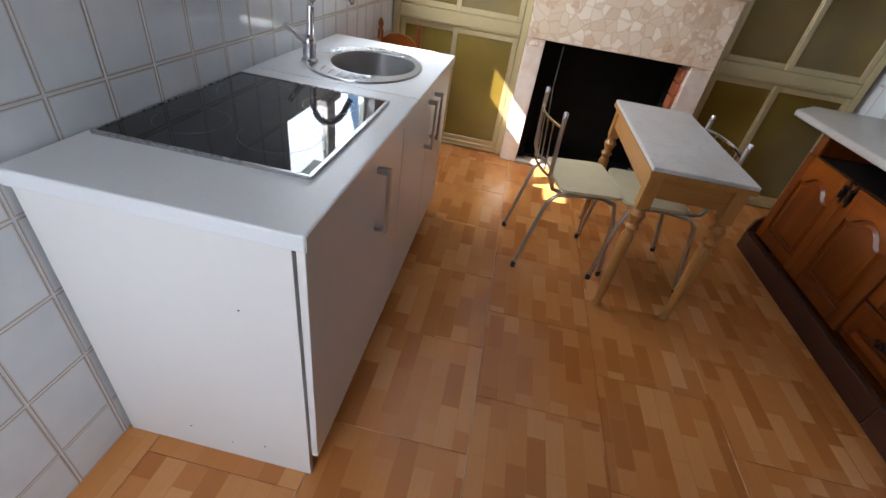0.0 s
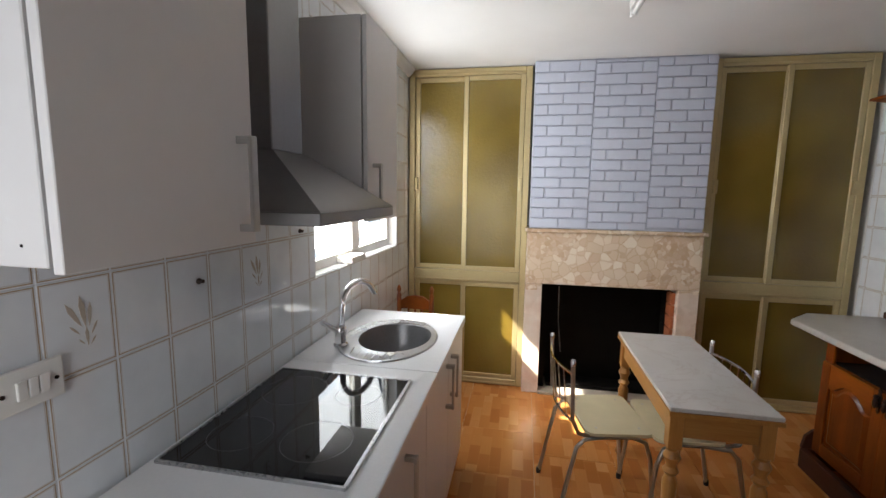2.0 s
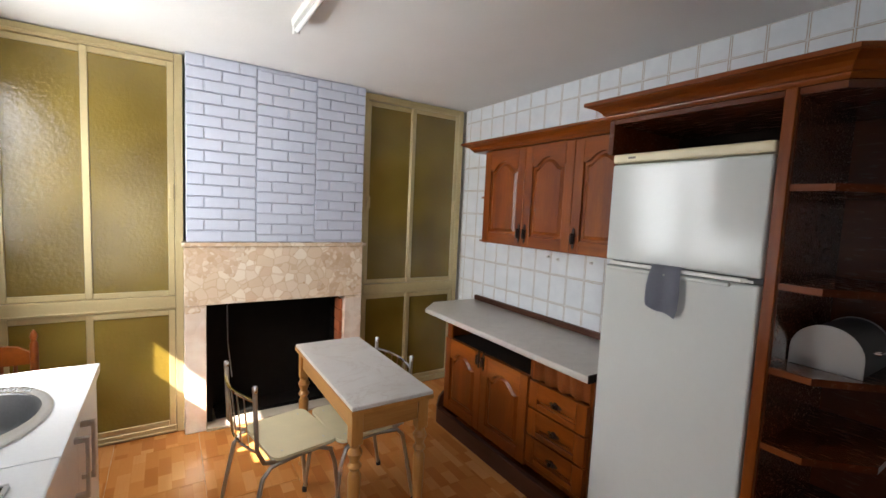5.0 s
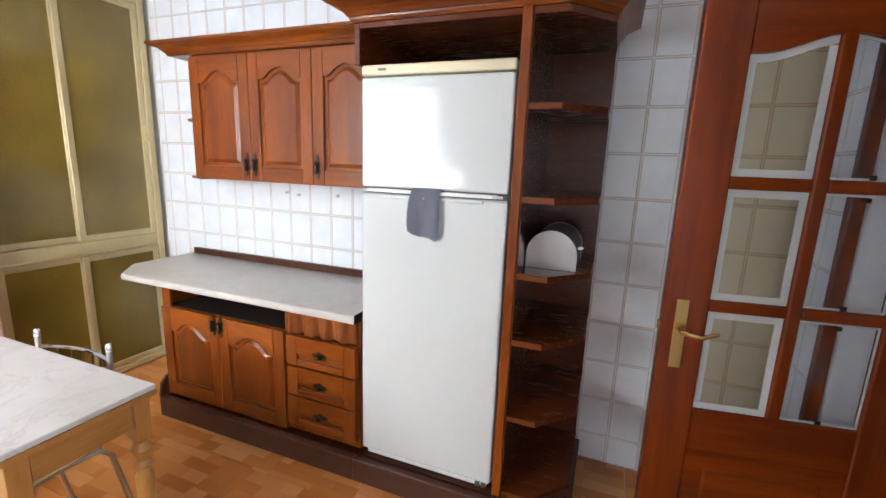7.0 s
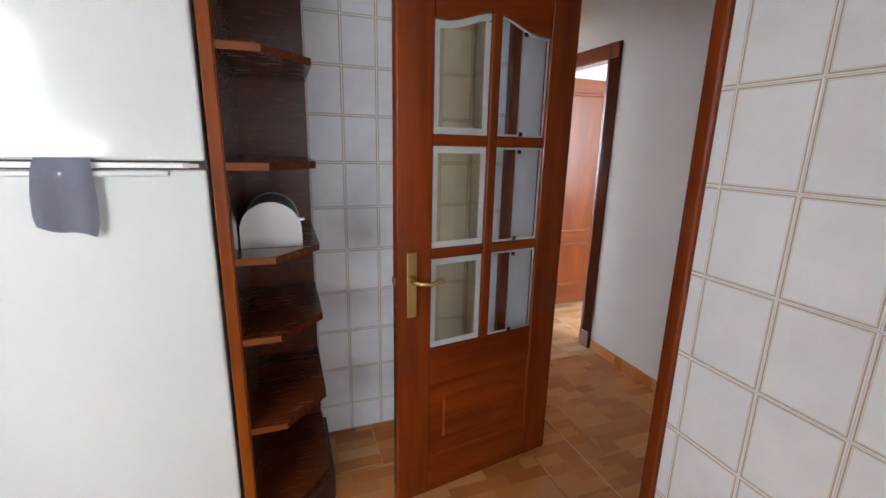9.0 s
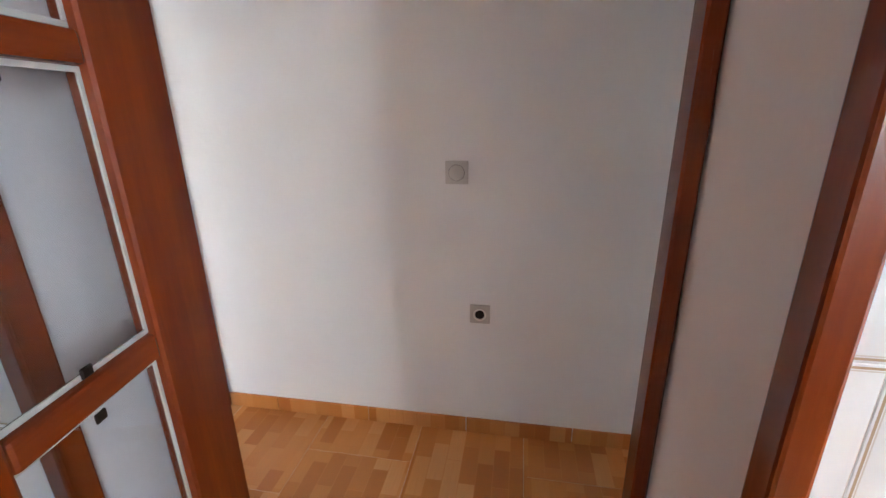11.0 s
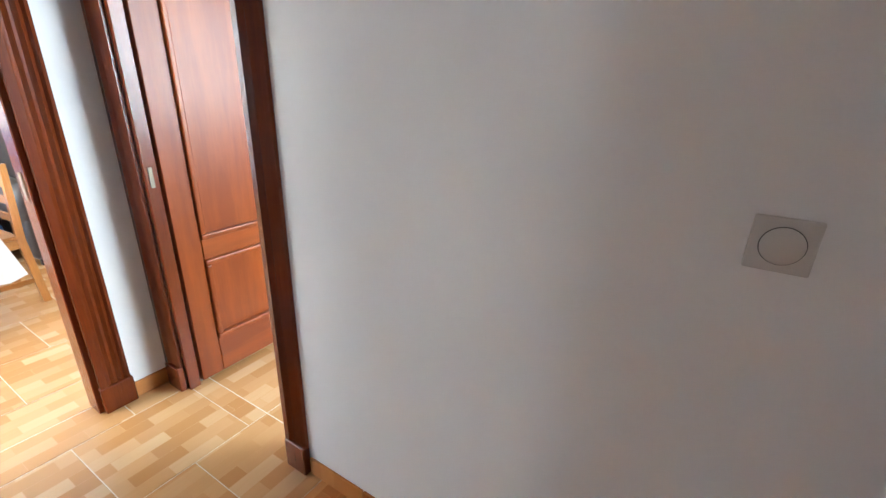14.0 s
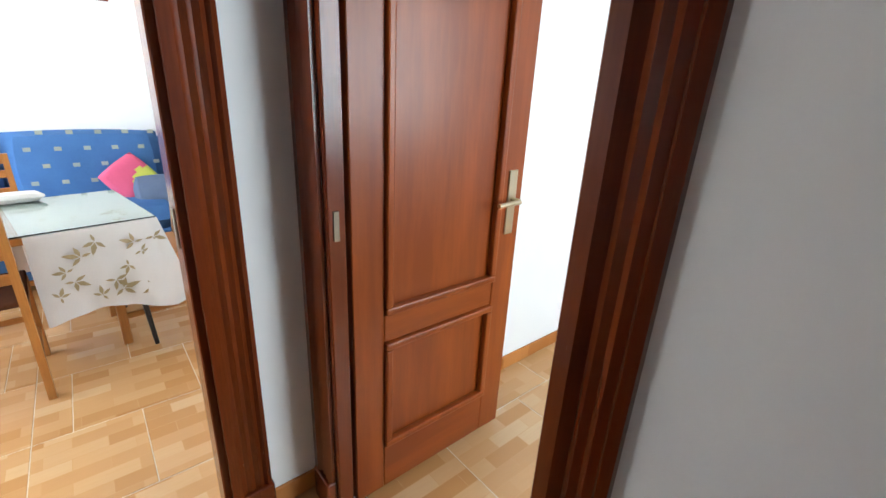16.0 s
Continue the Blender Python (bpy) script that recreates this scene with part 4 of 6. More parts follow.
for x, y, r in ((-0.14, 1.39, 0.085), (-0.13, 1.66, 0.105), (0.08, 1.40, 0.095), (0.09, 1.67, 0.075)):
    bm = bmesh.new()
    n = 40
    ins = [bm.verts.new((x + (r - 0.0015) * math.cos(2 * math.pi * i / n), y + (r - 0.0015) * math.sin(2 * math.pi * i / n), TOPZ + 0.0073)) for i in range(n)]
    outs = [bm.verts.new((x + r * math.cos(2 * math.pi * i / n), y + r * math.sin(2 * math.pi * i / n), TOPZ + 0.0073)) for i in range(n)]
    for i in range(n):
        bm.faces.new((ins[i], ins[(i + 1) % n], outs[(i + 1) % n], outs[i]))
    part("cooking_zone", bm, M_HOBMARK, hob, "grey printed ring")

sink = thing("sink", (SX, SY, TOPZ), "oval stainless steel sink with a small ribbed drainer", "sink")
n = 56
bm = bmesh.new()
def oval(cx, cy, a, b, z):
    return [bm.verts.new((cx + a * math.cos(2 * math.pi * i / n), cy + b * math.sin(2 * math.pi * i / n), z)) for i in range(n)]
rings = [oval(SX, SY, 0.218, 0.290, TOPZ + 0.0005), oval(SX, SY, 0.216, 0.288, TOPZ + 0.006), oval(SX, SY, 0.205, 0.277, TOPZ + 0.007), oval(SX, SY, 0.198, 0.268, TOPZ + 0.003), oval(SX + 0.02, SY + 0.03, 0.165, 0.205, TOPZ + 0.003)]
for a, b in zip(rings, rings[1:]):
    for i in range(n):
        bm.faces.new((a[i], a[(i + 1) % n], b[(i + 1) % n], b[i]))
part("rim", bm, M_STEEL, sink, "polished steel rim", True)
bm = bmesh.new()
rings = [oval(SX + 0.02, SY + 0.03, 0.165, 0.205, TOPZ + 0.003), oval(SX + 0.02, SY + 0.03, 0.160, 0.200, TOPZ - 0.004), oval(SX + 0.02, SY + 0.03, 0.152, 0.190, TOPZ - 0.10), oval(SX + 0.02, SY + 0.03, 0.12, 0.15, TOPZ - 0.145), oval(SX + 0.02, SY + 0.03, 0.03, 0.03, TOPZ - 0.152)]
for a, b in zip(rings, rings[1:]):
    for i in range(n):
        bm.faces.new((a[i], a[(i + 1) % n], b[(i + 1) % n], b[i]))
bm.faces.new(rings[-1])
part("bowl", bm, M_BOWL, sink, "brushed steel bowl", True)
for i in range(6):
    x = SX - 0.10 + i * 0.035
    y = SY - 0.262 + abs(i - 2.6) * 0.016
    part("drainer_rib", tube([(x, y, TOPZ + 0.0035), (x + (i - 2.5) * 0.004, y + 0.065, TOPZ + 0.0035)], 0.0028, 6), M_STEEL, sink, "", True)

tap = thing("mixer_tap", (-0.16, 2.09, TOPZ + 0.006), "chrome mixer tap with a swan neck beside the sink", "tap")
part("base", add_lathe(bmesh.new(), [(0.030, 0), (0.031, 0.008), (0.024, 0.016), (0.023, 0.05), (0.026, 0.062), (0.024, 0.085), (0.015, 0.095)], (-0.16, 2.09, TOPZ + 0.004), 24), M_CHROME, tap, "", True)
neck = [(-0.158, 2.095, 0.945), (-0.157, 2.10, 1.00)]
for i in range(15):
    a = radians(180 - 150 * i / 14)
    u = 0.105 + 0.105 * math.cos(a)
    neck.append((-0.156 + u * 0.35, 2.10 + u * 0.94, 1.03 + 0.098 * math.sin(a)))
last = neck[-1]
neck.append((last[0] + 0.008, last[1] + 0.022, last[2] - 0.025))
part("neck", tube(neck, 0.0135, 14), M_CHROME, tap, "", True)
part("lever", tube([(-0.165, 2.075, 0.935), (-0.180, 2.045, 0.955), (-0.20, 1.995, 0.995)], [0.013, 0.012, 0.009]), M_CHROME, tap, "", True)


def wall_cabinet(y0, y1, handle_y, label, top=2.16):
    t = thing("wall_cabinet", (WL + 0.16, (y0 + y1) / 2, 1.42), label, "cabinet", "white kitchen units")
    part("carcass", box(WL + 0.002, -0.020, y0, y1, 1.42, top, 0.002), M_LAM, t)
    d = part("door", box(-0.014, 0.004, y0 + 0.001, y1 - 0.001, 1.412, top - 0.002, 0.0015), M_LAM, t)
    pull("handle", d, (0.0045, handle_y, 1.44), "z", 0.20, (0.032, 0, 0))
    part("pin_hole", add_lathe(bmesh.new(), [(0.0022, 0), (0.0022, 0.0012)], (0, 0, 0), 10, Matrix.Translation((-0.06, y0 + 0.0002, 1.45)) @ Matrix.Rotation(radians(90), 4, "X")), M_DARK, t)


wall_cabinet(0.866, 1.285, 1.235, "white laminate wall cabinet with a bar pull")
wall_cabinet(2.0, 2.385, 2.06, "white laminate wall cabinet by the window", 2.18)

hood = thing("cooker_hood", (-0.1, 1.69, 1.44), "grey pyramid cooker hood with a square chimney", "cooker hood")
Y0, Y1 = 1.395, 1.992
part("skirt", box(WL + 0.002, 0.108, Y0, Y1, 1.44, 1.475, 0.003), M_HOOD, hood)
bm = bmesh.new()
lo = [bm.verts.new(p) for p in ((WL + 0.002, Y0, 1.4755), (0.108, Y0, 1.4755), (0.108, Y1, 1.4755), (WL + 0.002, Y1, 1.4755))]
hi = [bm.verts.new(p) for p in ((WL + 0.002, 1.555, 1.645), (-0.115, 1.555, 1.645), (-0.115, 1.745, 1.645), (WL + 0.002, 1.745, 1.645))]
bm.faces.new(lo), bm.faces.new(hi)
for i in range(4):
    bm.faces.new((lo[i], lo[(i + 1) % 4], hi[(i + 1) % 4], hi[i]))
part("canopy", bm, M_HOOD, hood)
part("chimney", box(WL + 0.002, -0.122, 1.562, 1.738, 1.646, 2.17, 0.003), M_HOOD, hood)

sw = thing("switch_panel", (WL, 1.05, 1.16), "white wall plate with three rocker switches on the tiles", "light switch")
part("plate", box(WL + 0.001, WL + 0.012, 0.952, 1.072, 1.12, 1.20, 0.003, 2), M_PLASTIC, sw)
for i in range(3):
    part("rocker", box(WL + 0.0125, WL + 0.018, 0.987 + i * 0.019, 1.004 + i * 0.019, 1.142, 1.178, 0.002, 2), M_PLASTIC, sw)
for y in (0.967, 1.057):
    part("screw", add_lathe(bmesh.new(), [(0.004, 0), (0.004, 0.002)], (0, 0, 0), 10, Matrix.Translation((WL + 0.0122, y, 1.16)) @ Matrix.Rotation(radians(90), 4, "Y")), M_DARK, sw)
for y, z in ((1.455, 1.27), (1.62, 1.365), (2.02, 1.365)):
    solo("wall_hook", add_lathe(bmesh.new(), [(0.009, 0), (0.009, 0.004), (0.005, 0.010), (0.006, 0.016), (0, 0.018)], (0, 0, 0), 14, Matrix.Translation((WL, y, z)) @ Matrix.Rotation(radians(90), 4, "Y")), M_IRON, "small dark metal peg fixed to the tiles", "hook", "", True, "pegs over the hob")
for yo in (0.0, 0.60):
    sprig = thing("tile_motif", (WL, 1.13 + yo, 1.25), "faded brown wheat sprig printed on one wall tile", "tile motif", "sprig tiles")
    for i, (dy, dz, a, ln) in enumerate(((0.0, 0.0, 97, 0.085), (-0.010, 0.005, 118, 0.075), (0.008, 0.002, 84, 0.062), (-0.016, -0.012, 132, 0.035), (0.012, -0.018, 60, 0.035), (0.002, -0.046, 92, 0.05), (-0.006, -0.040, 130, 0.022), (0.008, -0.044, 52, 0.024))):
        c, s = math.cos(radians(a)), math.sin(radians(a))
        p = [(0, 0), (0.35, 0.07), (0.7, 0.085), (1, 0), (0.7, -0.085), (0.35, -0.07)]
        outline = [(1.132 + yo + 0.85 * (dy + ln * (u * c - v * s)), 1.235 + 0.85 * (dz + ln * (u * s + v * c))) for u, v in p]
        part("sprig", prism(outline, WL + 0.0003, WL + 0.0012, "x"), M_SPRIG, sprig)

# wooden chair tucked in the corner past the counter
cc = thing("corner_chair", (-0.12, 3.15, 0), "small reddish wooden chair with turned posts in the corner", "chair")
for x in (-0.26, -0.02):
    part("back_post", add_lathe(bmesh.new(), [(0.017, 0.0), (0.018, 0.40), (0.014, 0.45), (0.018, 0.52), (0.017, 0.80), (0.010, 0.815), (0.017, 0.835), (0.012, 0.855), (0.004, 0.87)], (x, 3.32, 0), 14), M_CAB, cc, "", True)
    part("front_leg", add_lathe(bmesh.new(), [(0.016, 0.0), (0.018, 0.42), (0.010, 0.43)], (x, 2.98, 0), 12), M_CAB, cc, "", True)
part("back_rail", prism([(-0.245, 0.70), (-0.035, 0.70), (-0.035, 0.76), (-0.08, 0.79), (-0.14, 0.80), (-0.20, 0.79), (-0.245, 0.76)], 3.31, 3.33, "y"), M_CABH, cc)
part("back_rail", box(-0.244, -0.036, 3.311, 3.329, 0.55, 0.59, 0.003), M_CABH, cc)
for x in (-0.19, -0.14, -0.09):
    part("spindle", tube([(x, 3.32, 0.59), (x, 3.32, 0.70)], 0.008, 8), M_CAB, cc, "", True)
part("seat", box(-0.285, 0.005, 2.96, 3.34, 0.431, 0.455, 0.006, 2), M_CABH, cc)

# ---- table and the two tubular chairs ----
tb = thing("kitchen_table", (1.375, 2.55, 0), "narrow pine table with turned legs and a grey marbled top", "table")
part("tabletop", box(1.178, 1.569, 2.085, 3.01, 0.712, 0.730, 0.004, 2), M_GREYTOP, tb, "grey marbled laminate top")
part("top_edge", slabs([(1.176, 1.571, 2.083, 3.012, 0.694, 0.7115)]), M_PINEH, tb, "worn pine edging")
for x, y in ((1.215, 2.135), (1.535, 2.135), (1.215, 2.955), (1.535, 2.955)):
    bm = add_lathe(bmesh.new(), [(0.018, 0.001), (0.025, 0.012), (0.016, 0.03), (0.017, 0.05), (0.026, 0.30), (0.028, 0.40), (0.019, 0.425), (0.031, 0.445), (0.020, 0.462), (0.022, 0.475), (0.033, 0.505), (0.021, 0.53), (0.028, 0.545)], (x, y, 0), 18)
    add_box(bm, x - 0.026, x + 0.026, y - 0.026, y + 0.026, 0.545, 0.693, 0.002)
    part("leg", bm, M_PINE, tb, "", True)
for x in (1.20, 1.532):
    part("apron", box(x, x + 0.018, 2.162, 2.928, 0.60, 0.692, 0.002), M_PINEH, tb)
M_PINEX = wood("pine_end_rail", (0.28, 0.120, 0.028), (0.46, 0.23, 0.066), "x", (0.3, 0.45), 9, 0.2)
for y in (2.115, 2.958):
    part("apron", box(1.2425, 1.5075, y, y + 0.018, 0.595, 0.692, 0.002), M_PINEX, tb)


def tubular_chair(m, label):
    """A tubular steel chair with a thin laminate seat, facing +x."""
    t = new("tubular_chair")
    tagged(t, label, "chair", "chairs at the kitchen table")
    t.matrix_world = m
    for s in (1, -1):
        y = s * 0.185
        part("leg_frame", tube([(-0.275, y * 1.03, 0.012), (-0.235, y, 0.22), (-0.20, y, 0.385), (-0.165, y, 0.425), (-0.06, y * 0.95, 0.432), (0.06, y * 0.95, 0.432), (0.115, y, 0.41), (0.14, y, 0.33), (0.175, y * 1.04, 0.012)], 0.0095, 10), M_NICKEL, t, "", True)
        part("back_post", tube([(-0.145, y * 0.95, 0.437), (-0.195, y, 0.455), (-0.225, y, 0.52), (-0.232, y, 0.68), (-0.236, y, 0.785)], 0.0095, 10), M_NICKEL, t, "", True)
        part("post_cap", add_lathe(bmesh.new(), [(0.011, 0), (0.012, 0.02), (0.008, 0.028), (0, 0.030)], (-0.236, y, 0.775), 12), M_CHROME, t, "", True)
        for x in (-0.276, 0.176):
            part("rubber_foot", add_lathe(bmesh.new(), [(0.012, 0), (0.013, 0.018), (0.010, 0.03)], (x, y * 1.04, 0.0), 12), M_RUBBER, t, "black rubber foot", True)
    rail = [(-0.234 - 0.035 * math.cos(math.pi * u / 2), 0.185 * u, 0.735) for u in (-1, -0.75, -0.5, -0.25, 0, 0.25, 0.5, 0.75, 1)]
    part("top_rail", tube(rail, 0.007, 8), M_CHROME, t, "", True)
    part("lower_rail", tube([(x + 0.022, y, 0.50) for x, y, z in rail], 0.006, 8), M_CHROME, t, "", True)
    for u in (-0.6, -0.3, 0, 0.3, 0.6):
        x = -0.234 - 0.035 * math.cos(math.pi * u / 2)
        part("spindle", tube([(x + 0.022, 0.185 * u, 0.50), (x, 0.185 * u, 0.735)], 0.0035, 6), M_CHROME, t, "", True)
    outline = []
    for cx, cy, a0 in ((0.112, 0.155, 0), (-0.115, 0.15, 90), (-0.115, -0.15, 180), (0.112, -0.155, 270)):
        for i in range(6):
            a = radians(a0 + 18 * i)
            outline.append((cx + 0.04 * math.cos(a), cy + 0.04 * math.sin(a)))
    part("seat", prism(outline, 0.443, 0.457), [M_FORMICA], t, "pale green-cream laminate seat")
    part("seat_edge", prism([(x * 1.006, y * 1.006) for x, y in outline], 0.4405, 0.4425), M_LABEL, t)
    for x, y in ((-0.10, 0.14), (-0.10, -0.14), (0.10, 0.14), (0.10, -0.14)):
        part("rivet", add_lathe(bmesh.new(), [(0.006, 0), (0.005, 0.0015), (0, 0.002)], (x, y, 0.457), 10), M_NICKEL, t, "", True)
    return t


tubular_chair(pose(1.040, 2.53, 0, 0, 0, 10.5), "old tubular steel chair with a pale seat, pushed under the table")
tubular_chair(pose(1.352, 2.53, 0, 0, 0, 184.5), "old tubular steel chair with a pale seat, facing the window")

# ---- wooden units on the east wall ----
FX = 2.265


def arched_front(name, y0, y1, z0, z1, x, parent, arched=True, handle=None, mat=M_CAB):
    """A cabinet front facing -x: frame, field and raised panel with an arched head."""
    d = part(name, slabs([(x, x + 0.012, y0, y1, z0, z1)]), mat, parent)
    st = min(0.065, (y1 - y0) * 0.2)
    zt = min(0.075, (z1 - z0) * 0.22)
    part("stile", box(x - 0.014, x - 0.0005, y0, y0 + st, z0, z1, 0.003), mat, d)
    part("stile", box(x - 0.014, x - 0.0005, y1 - st, y1, z0, z1, 0.003), mat, d)
    part("rail", box(x - 0.014, x - 0.0005, y0 + st + 0.0003, y1 - st - 0.0003, z0, z0 + zt, 0.003), M_CABH, d)
    yc, hw = (y0 + y1) / 2, (y1 - y0) / 2 - st
    def top(u, base, rise):
        a = abs(u)
        if not arched:
            return base
        return base + rise * (1.0 - 0.72 * (a / 0.62) ** 2 if a < 0.62 else 0.28 * (max(0.0, 0.9 - a) / 0.28) ** 2)
    us = [i / 16 - 1 for i in range(33)]
    rise = min(0.062, hw * 0.42)
    outline = [(yc + hw * 0.998 * u, top(u, z1 - zt - rise, rise)) for u in us]
    part("rail", prism([(yc - hw * 0.998, z1)] + outline + [(yc + hw * 0.998, z1)], x - 0.0136, x - 0.0005, "x"), M_CABH, d)
    ins = 0.016
    panel = [(yc + (hw - ins) * u, top(u, z1 - zt - rise - ins, rise)) for u in us] + [(yc + hw - ins, z0 + zt + ins), (yc - hw + ins, z0 + zt + ins)]
    bm = bmesh.new()
    a = [bm.verts.new((x - 0.001, p[0], p[1])) for p in panel]
    cz = (z0 + z1) / 2
    b = [bm.verts.new((x - 0.011, yc + (p[0] - yc) * 0.84, cz + (p[1] - cz) * 0.92)) for p in panel]
    k = len(panel)
    bm.faces.new(b), bm.faces.new(a)
    for i in range(k):
        bm.faces.new((a[i], a[(i + 1) % k], b[(i + 1) % k], b[i]))
    part("raised_panel", bm, mat, d)
    if handle:
        hy, hz, flat = handle
        bm = bmesh.new()
        if flat:
            add_prism(bm, [(hy + u, hz + v) for u, v in ((-0.045, 0), (-0.03, 0.012), (-0.012, 0.010), (0, 0.020), (0.012, 0.010), (0.03, 0.012), (0.045, 0), (0.03, -0.012), (0.012, -0.010), (0, -0.020), (-0.012, -0.010), (-0.03, -0.012))], x - 0.0138, x - 0.0112, "x")
            add_lathe(bm, [(0.020, 0), (0.017, 0.004), (0.006, 0.006), (0.012, 0.018), (0.009, 0.026), (0, 0.028)], (0, 0, 0), 14, Matrix.Translation((x - 0.0141, hy, hz)) @ Matrix.Rotation(radians(-90), 4, "Y"))
        else:
            add_prism(bm, [(hy + u, hz + v) for u, v in ((0, -0.062), (0.009, -0.05), (0.006, -0.036), (0.014, -0.020), (0.010, 0), (0.015, 0.022), (0.007, 0.038), (0.010, 0.050), (0, 0.064), (-0.010, 0.050), (-0.007, 0.038), (-0.015, 0.022), (-0.010, 0), (-0.014, -0.020), (-0.006, -0.036), (-0.009, -0.05))], x - 0.018, x - 0.0141, "x")
            add_lathe(bm, [(0.005, 0), (0.009, 0.012), (0.011, 0.03), (0.006, 0.045), (0.010, 0.055), (0, 0.066)], (x - 0.032, hy, hz - 0.033), 10)
            add_tube(bm, [(x - 0.016, hy, hz + 0.02), (x - 0.034, hy, hz + 0.025), (x - 0.030, hy, hz + 0.030)], 0.004, 6)
        part("handle", bm, M_IRON, d, "dark aged iron drop handle", True)
    return d


pl = thing("plinth", (2.22, 1.9, 0), "dark brown wooden plinth under the wooden units", "plinth")
for y0, y1 in ((0.945, 1.752), (1.753, 3.03)):
    part("front_board", box(2.20, 2.24, y0, y1, 0.001, 0.115, 0.004), M_PLINTH, pl)
part("end_board", box(2.2405, 2.80, 3.01, 3.03, 0.001, 0.115, 0.004), M_PLINTH, pl)
part("corner_board", prism([(2.20, 0.9445), (2.24, 0.9445), (2.42, 0.80), (2.80, 0.80), (2.80, 0.78), (2.41, 0.78)], 0.001, 0.115), M_PLINTH, pl)
lc = thing("base_cabinet_wood", (2.5, 2.59, 0.116), "stained wooden base cabinet with two arched doors and an open slot", "cabinet", "stained wooden units")
carcass_panels([(2.28, 2.80, 3.0, 3.02, 0.117, 0.758), (2.28, 2.80, 2.166, 2.182, 0.117, 0.758), (2.78, 2.80, 2.183, 2.999, 0.117, 0.758), (2.28, 2.779, 2.183, 2.999, 0.63, 0.642), (2.28, 2.779, 2.183, 2.999, 0.117, 0.13)], M_CAB, lc)
# two black sheets give the open slot its shade by colour
part("slot_shade_back", slabs([(2.60, 2.61, 2.184, 2.998, 0.643, 0.757)]), M_DARK, lc, "black sheet painted in for the slot's shade")
part("slot_shade_floor", slabs([(2.285, 2.598, 2.184, 2.998, 0.643, 0.646)]), M_DARK, lc, "black sheet painted in for the shade on the slot floor")
part("slot_rail", box(2.262, 2.28, 2.96, 3.02, 0.644, 0.758, 0.003), M_CAB, lc)
arched_front("door", 2.60, 3.018, 0.12, 0.645, FX, lc, True, (2.625, 0.60, False))
arched_front("door", 2.172, 2.598, 0.12, 0.645, FX, lc, True, (2.575, 0.60, False))
part("corner_bracket", prism([(2.205, 0.116), (2.30, 0.116), (2.30, 0.24), (2.255, 0.225), (2.22, 0.19)], 3.022, 3.04, "y"), M_PLINTH, lc)
dr = thing("drawer_unit", (2.5, 1.96, 0.116), "stained wooden drawer unit with three drawers and a curtained gap", "drawers", "stained wooden units")
carcass_panels([(2.28, 2.80, 2.150, 2.165, 0.117, 0.758), (2.28, 2.80, 1.752, 1.768, 0.117, 0.758), (2.78, 2.80, 1.769, 2.149, 0.117, 0.758), (2.28, 2.779, 1.769, 2.149, 0.117, 0.16)], M_CAB, dr)
for z0, z1 in ((0.165, 0.315), (0.325, 0.475), (0.485, 0.635)):
    arched_front("drawer", 1.762, 2.158, z0, z1, FX, dr, False, (1.96, (z0 + z1) / 2, True))
bm = bmesh.new()
N = 60
rows = []
for z, amp in ((0.755, 0.004), (0.70, 0.010), (0.645, 0.014)):
    rows.append([bm.verts.new((2.268 + amp * math.sin(i * 0.42) + 0.4 * amp * math.sin(i * 0.93 + 1), 1.766 + (2.152 - 1.766) * i / N, z)) for i in range(N + 1)])
for a, b in zip(rows, rows[1:]):
    for i in range(N):
        bm.faces.new((a[i], a[i + 1], b[i + 1], b[i]))
bmesh.ops.solidify(bm, geom=bm.faces[:], thickness=0.002)
part("curtain", bm, M_CURTAIN, dr, "short gathered orange curtain", True)
wt = [(2.225, 1.752), (2.225, 3.29), (2.40, 3.46), (2.822, 3.46), (2.822, 1.752)]
bm = prism(wt, 0.760, 0.800)
bmesh.ops.bevel(bm, geom=[e for e in bm.edges if abs(e.verts[0].co.z - e.verts[1].co.z) < 1e-5], offset=0.012, segments=3, affect="EDGES", profile=0.5)
ws = solo("worktop_stone", bm, M_STONETOP, "beige laminate worktop with a cut corner on the wooden units", "worktop", smooth=True)
part("end_trim", box(2.222, 2.30, 1.7445, 1.7515, 0.764, 0.806, 0.002), M_DARK, ws, "dark metal trim on the cut end")
solo("upstand", box(2.792, 2.822, 1.752, 3.42, 0.8005, 0.842, 0.004), M_PLINTH, "dark brown upstand along the tiles", "upstand")

up = thing("wall_cabinet_wood", (2.66, 2.37, 1.34), "stained wooden wall cabinet with three arched doors and a cornice", "cabinet", "stained wooden units")
UX = 2.512
part("carcass", slabs([(2.525, 2.822, 1.775, 2.98, 1.342, 2.0)]), M_CAB, up)
for a, b, h in ((2.565, 2.98, 2.59), (2.165, 2.562, 2.535), (1.777, 2.162, 2.135)):
    arched_front("door", a, b, 1.343, 1.99, UX, up, True, (h, 1.43, False))
for z in (1.335, 1.665):
    part("end_shelf", prism([(2.53, 2.982), (2.60, 3.14), (2.70, 3.19), (2.822, 3.20), (2.822, 2.982)], z, z + 0.014), M_CABH, up, "small rounded end shelf")
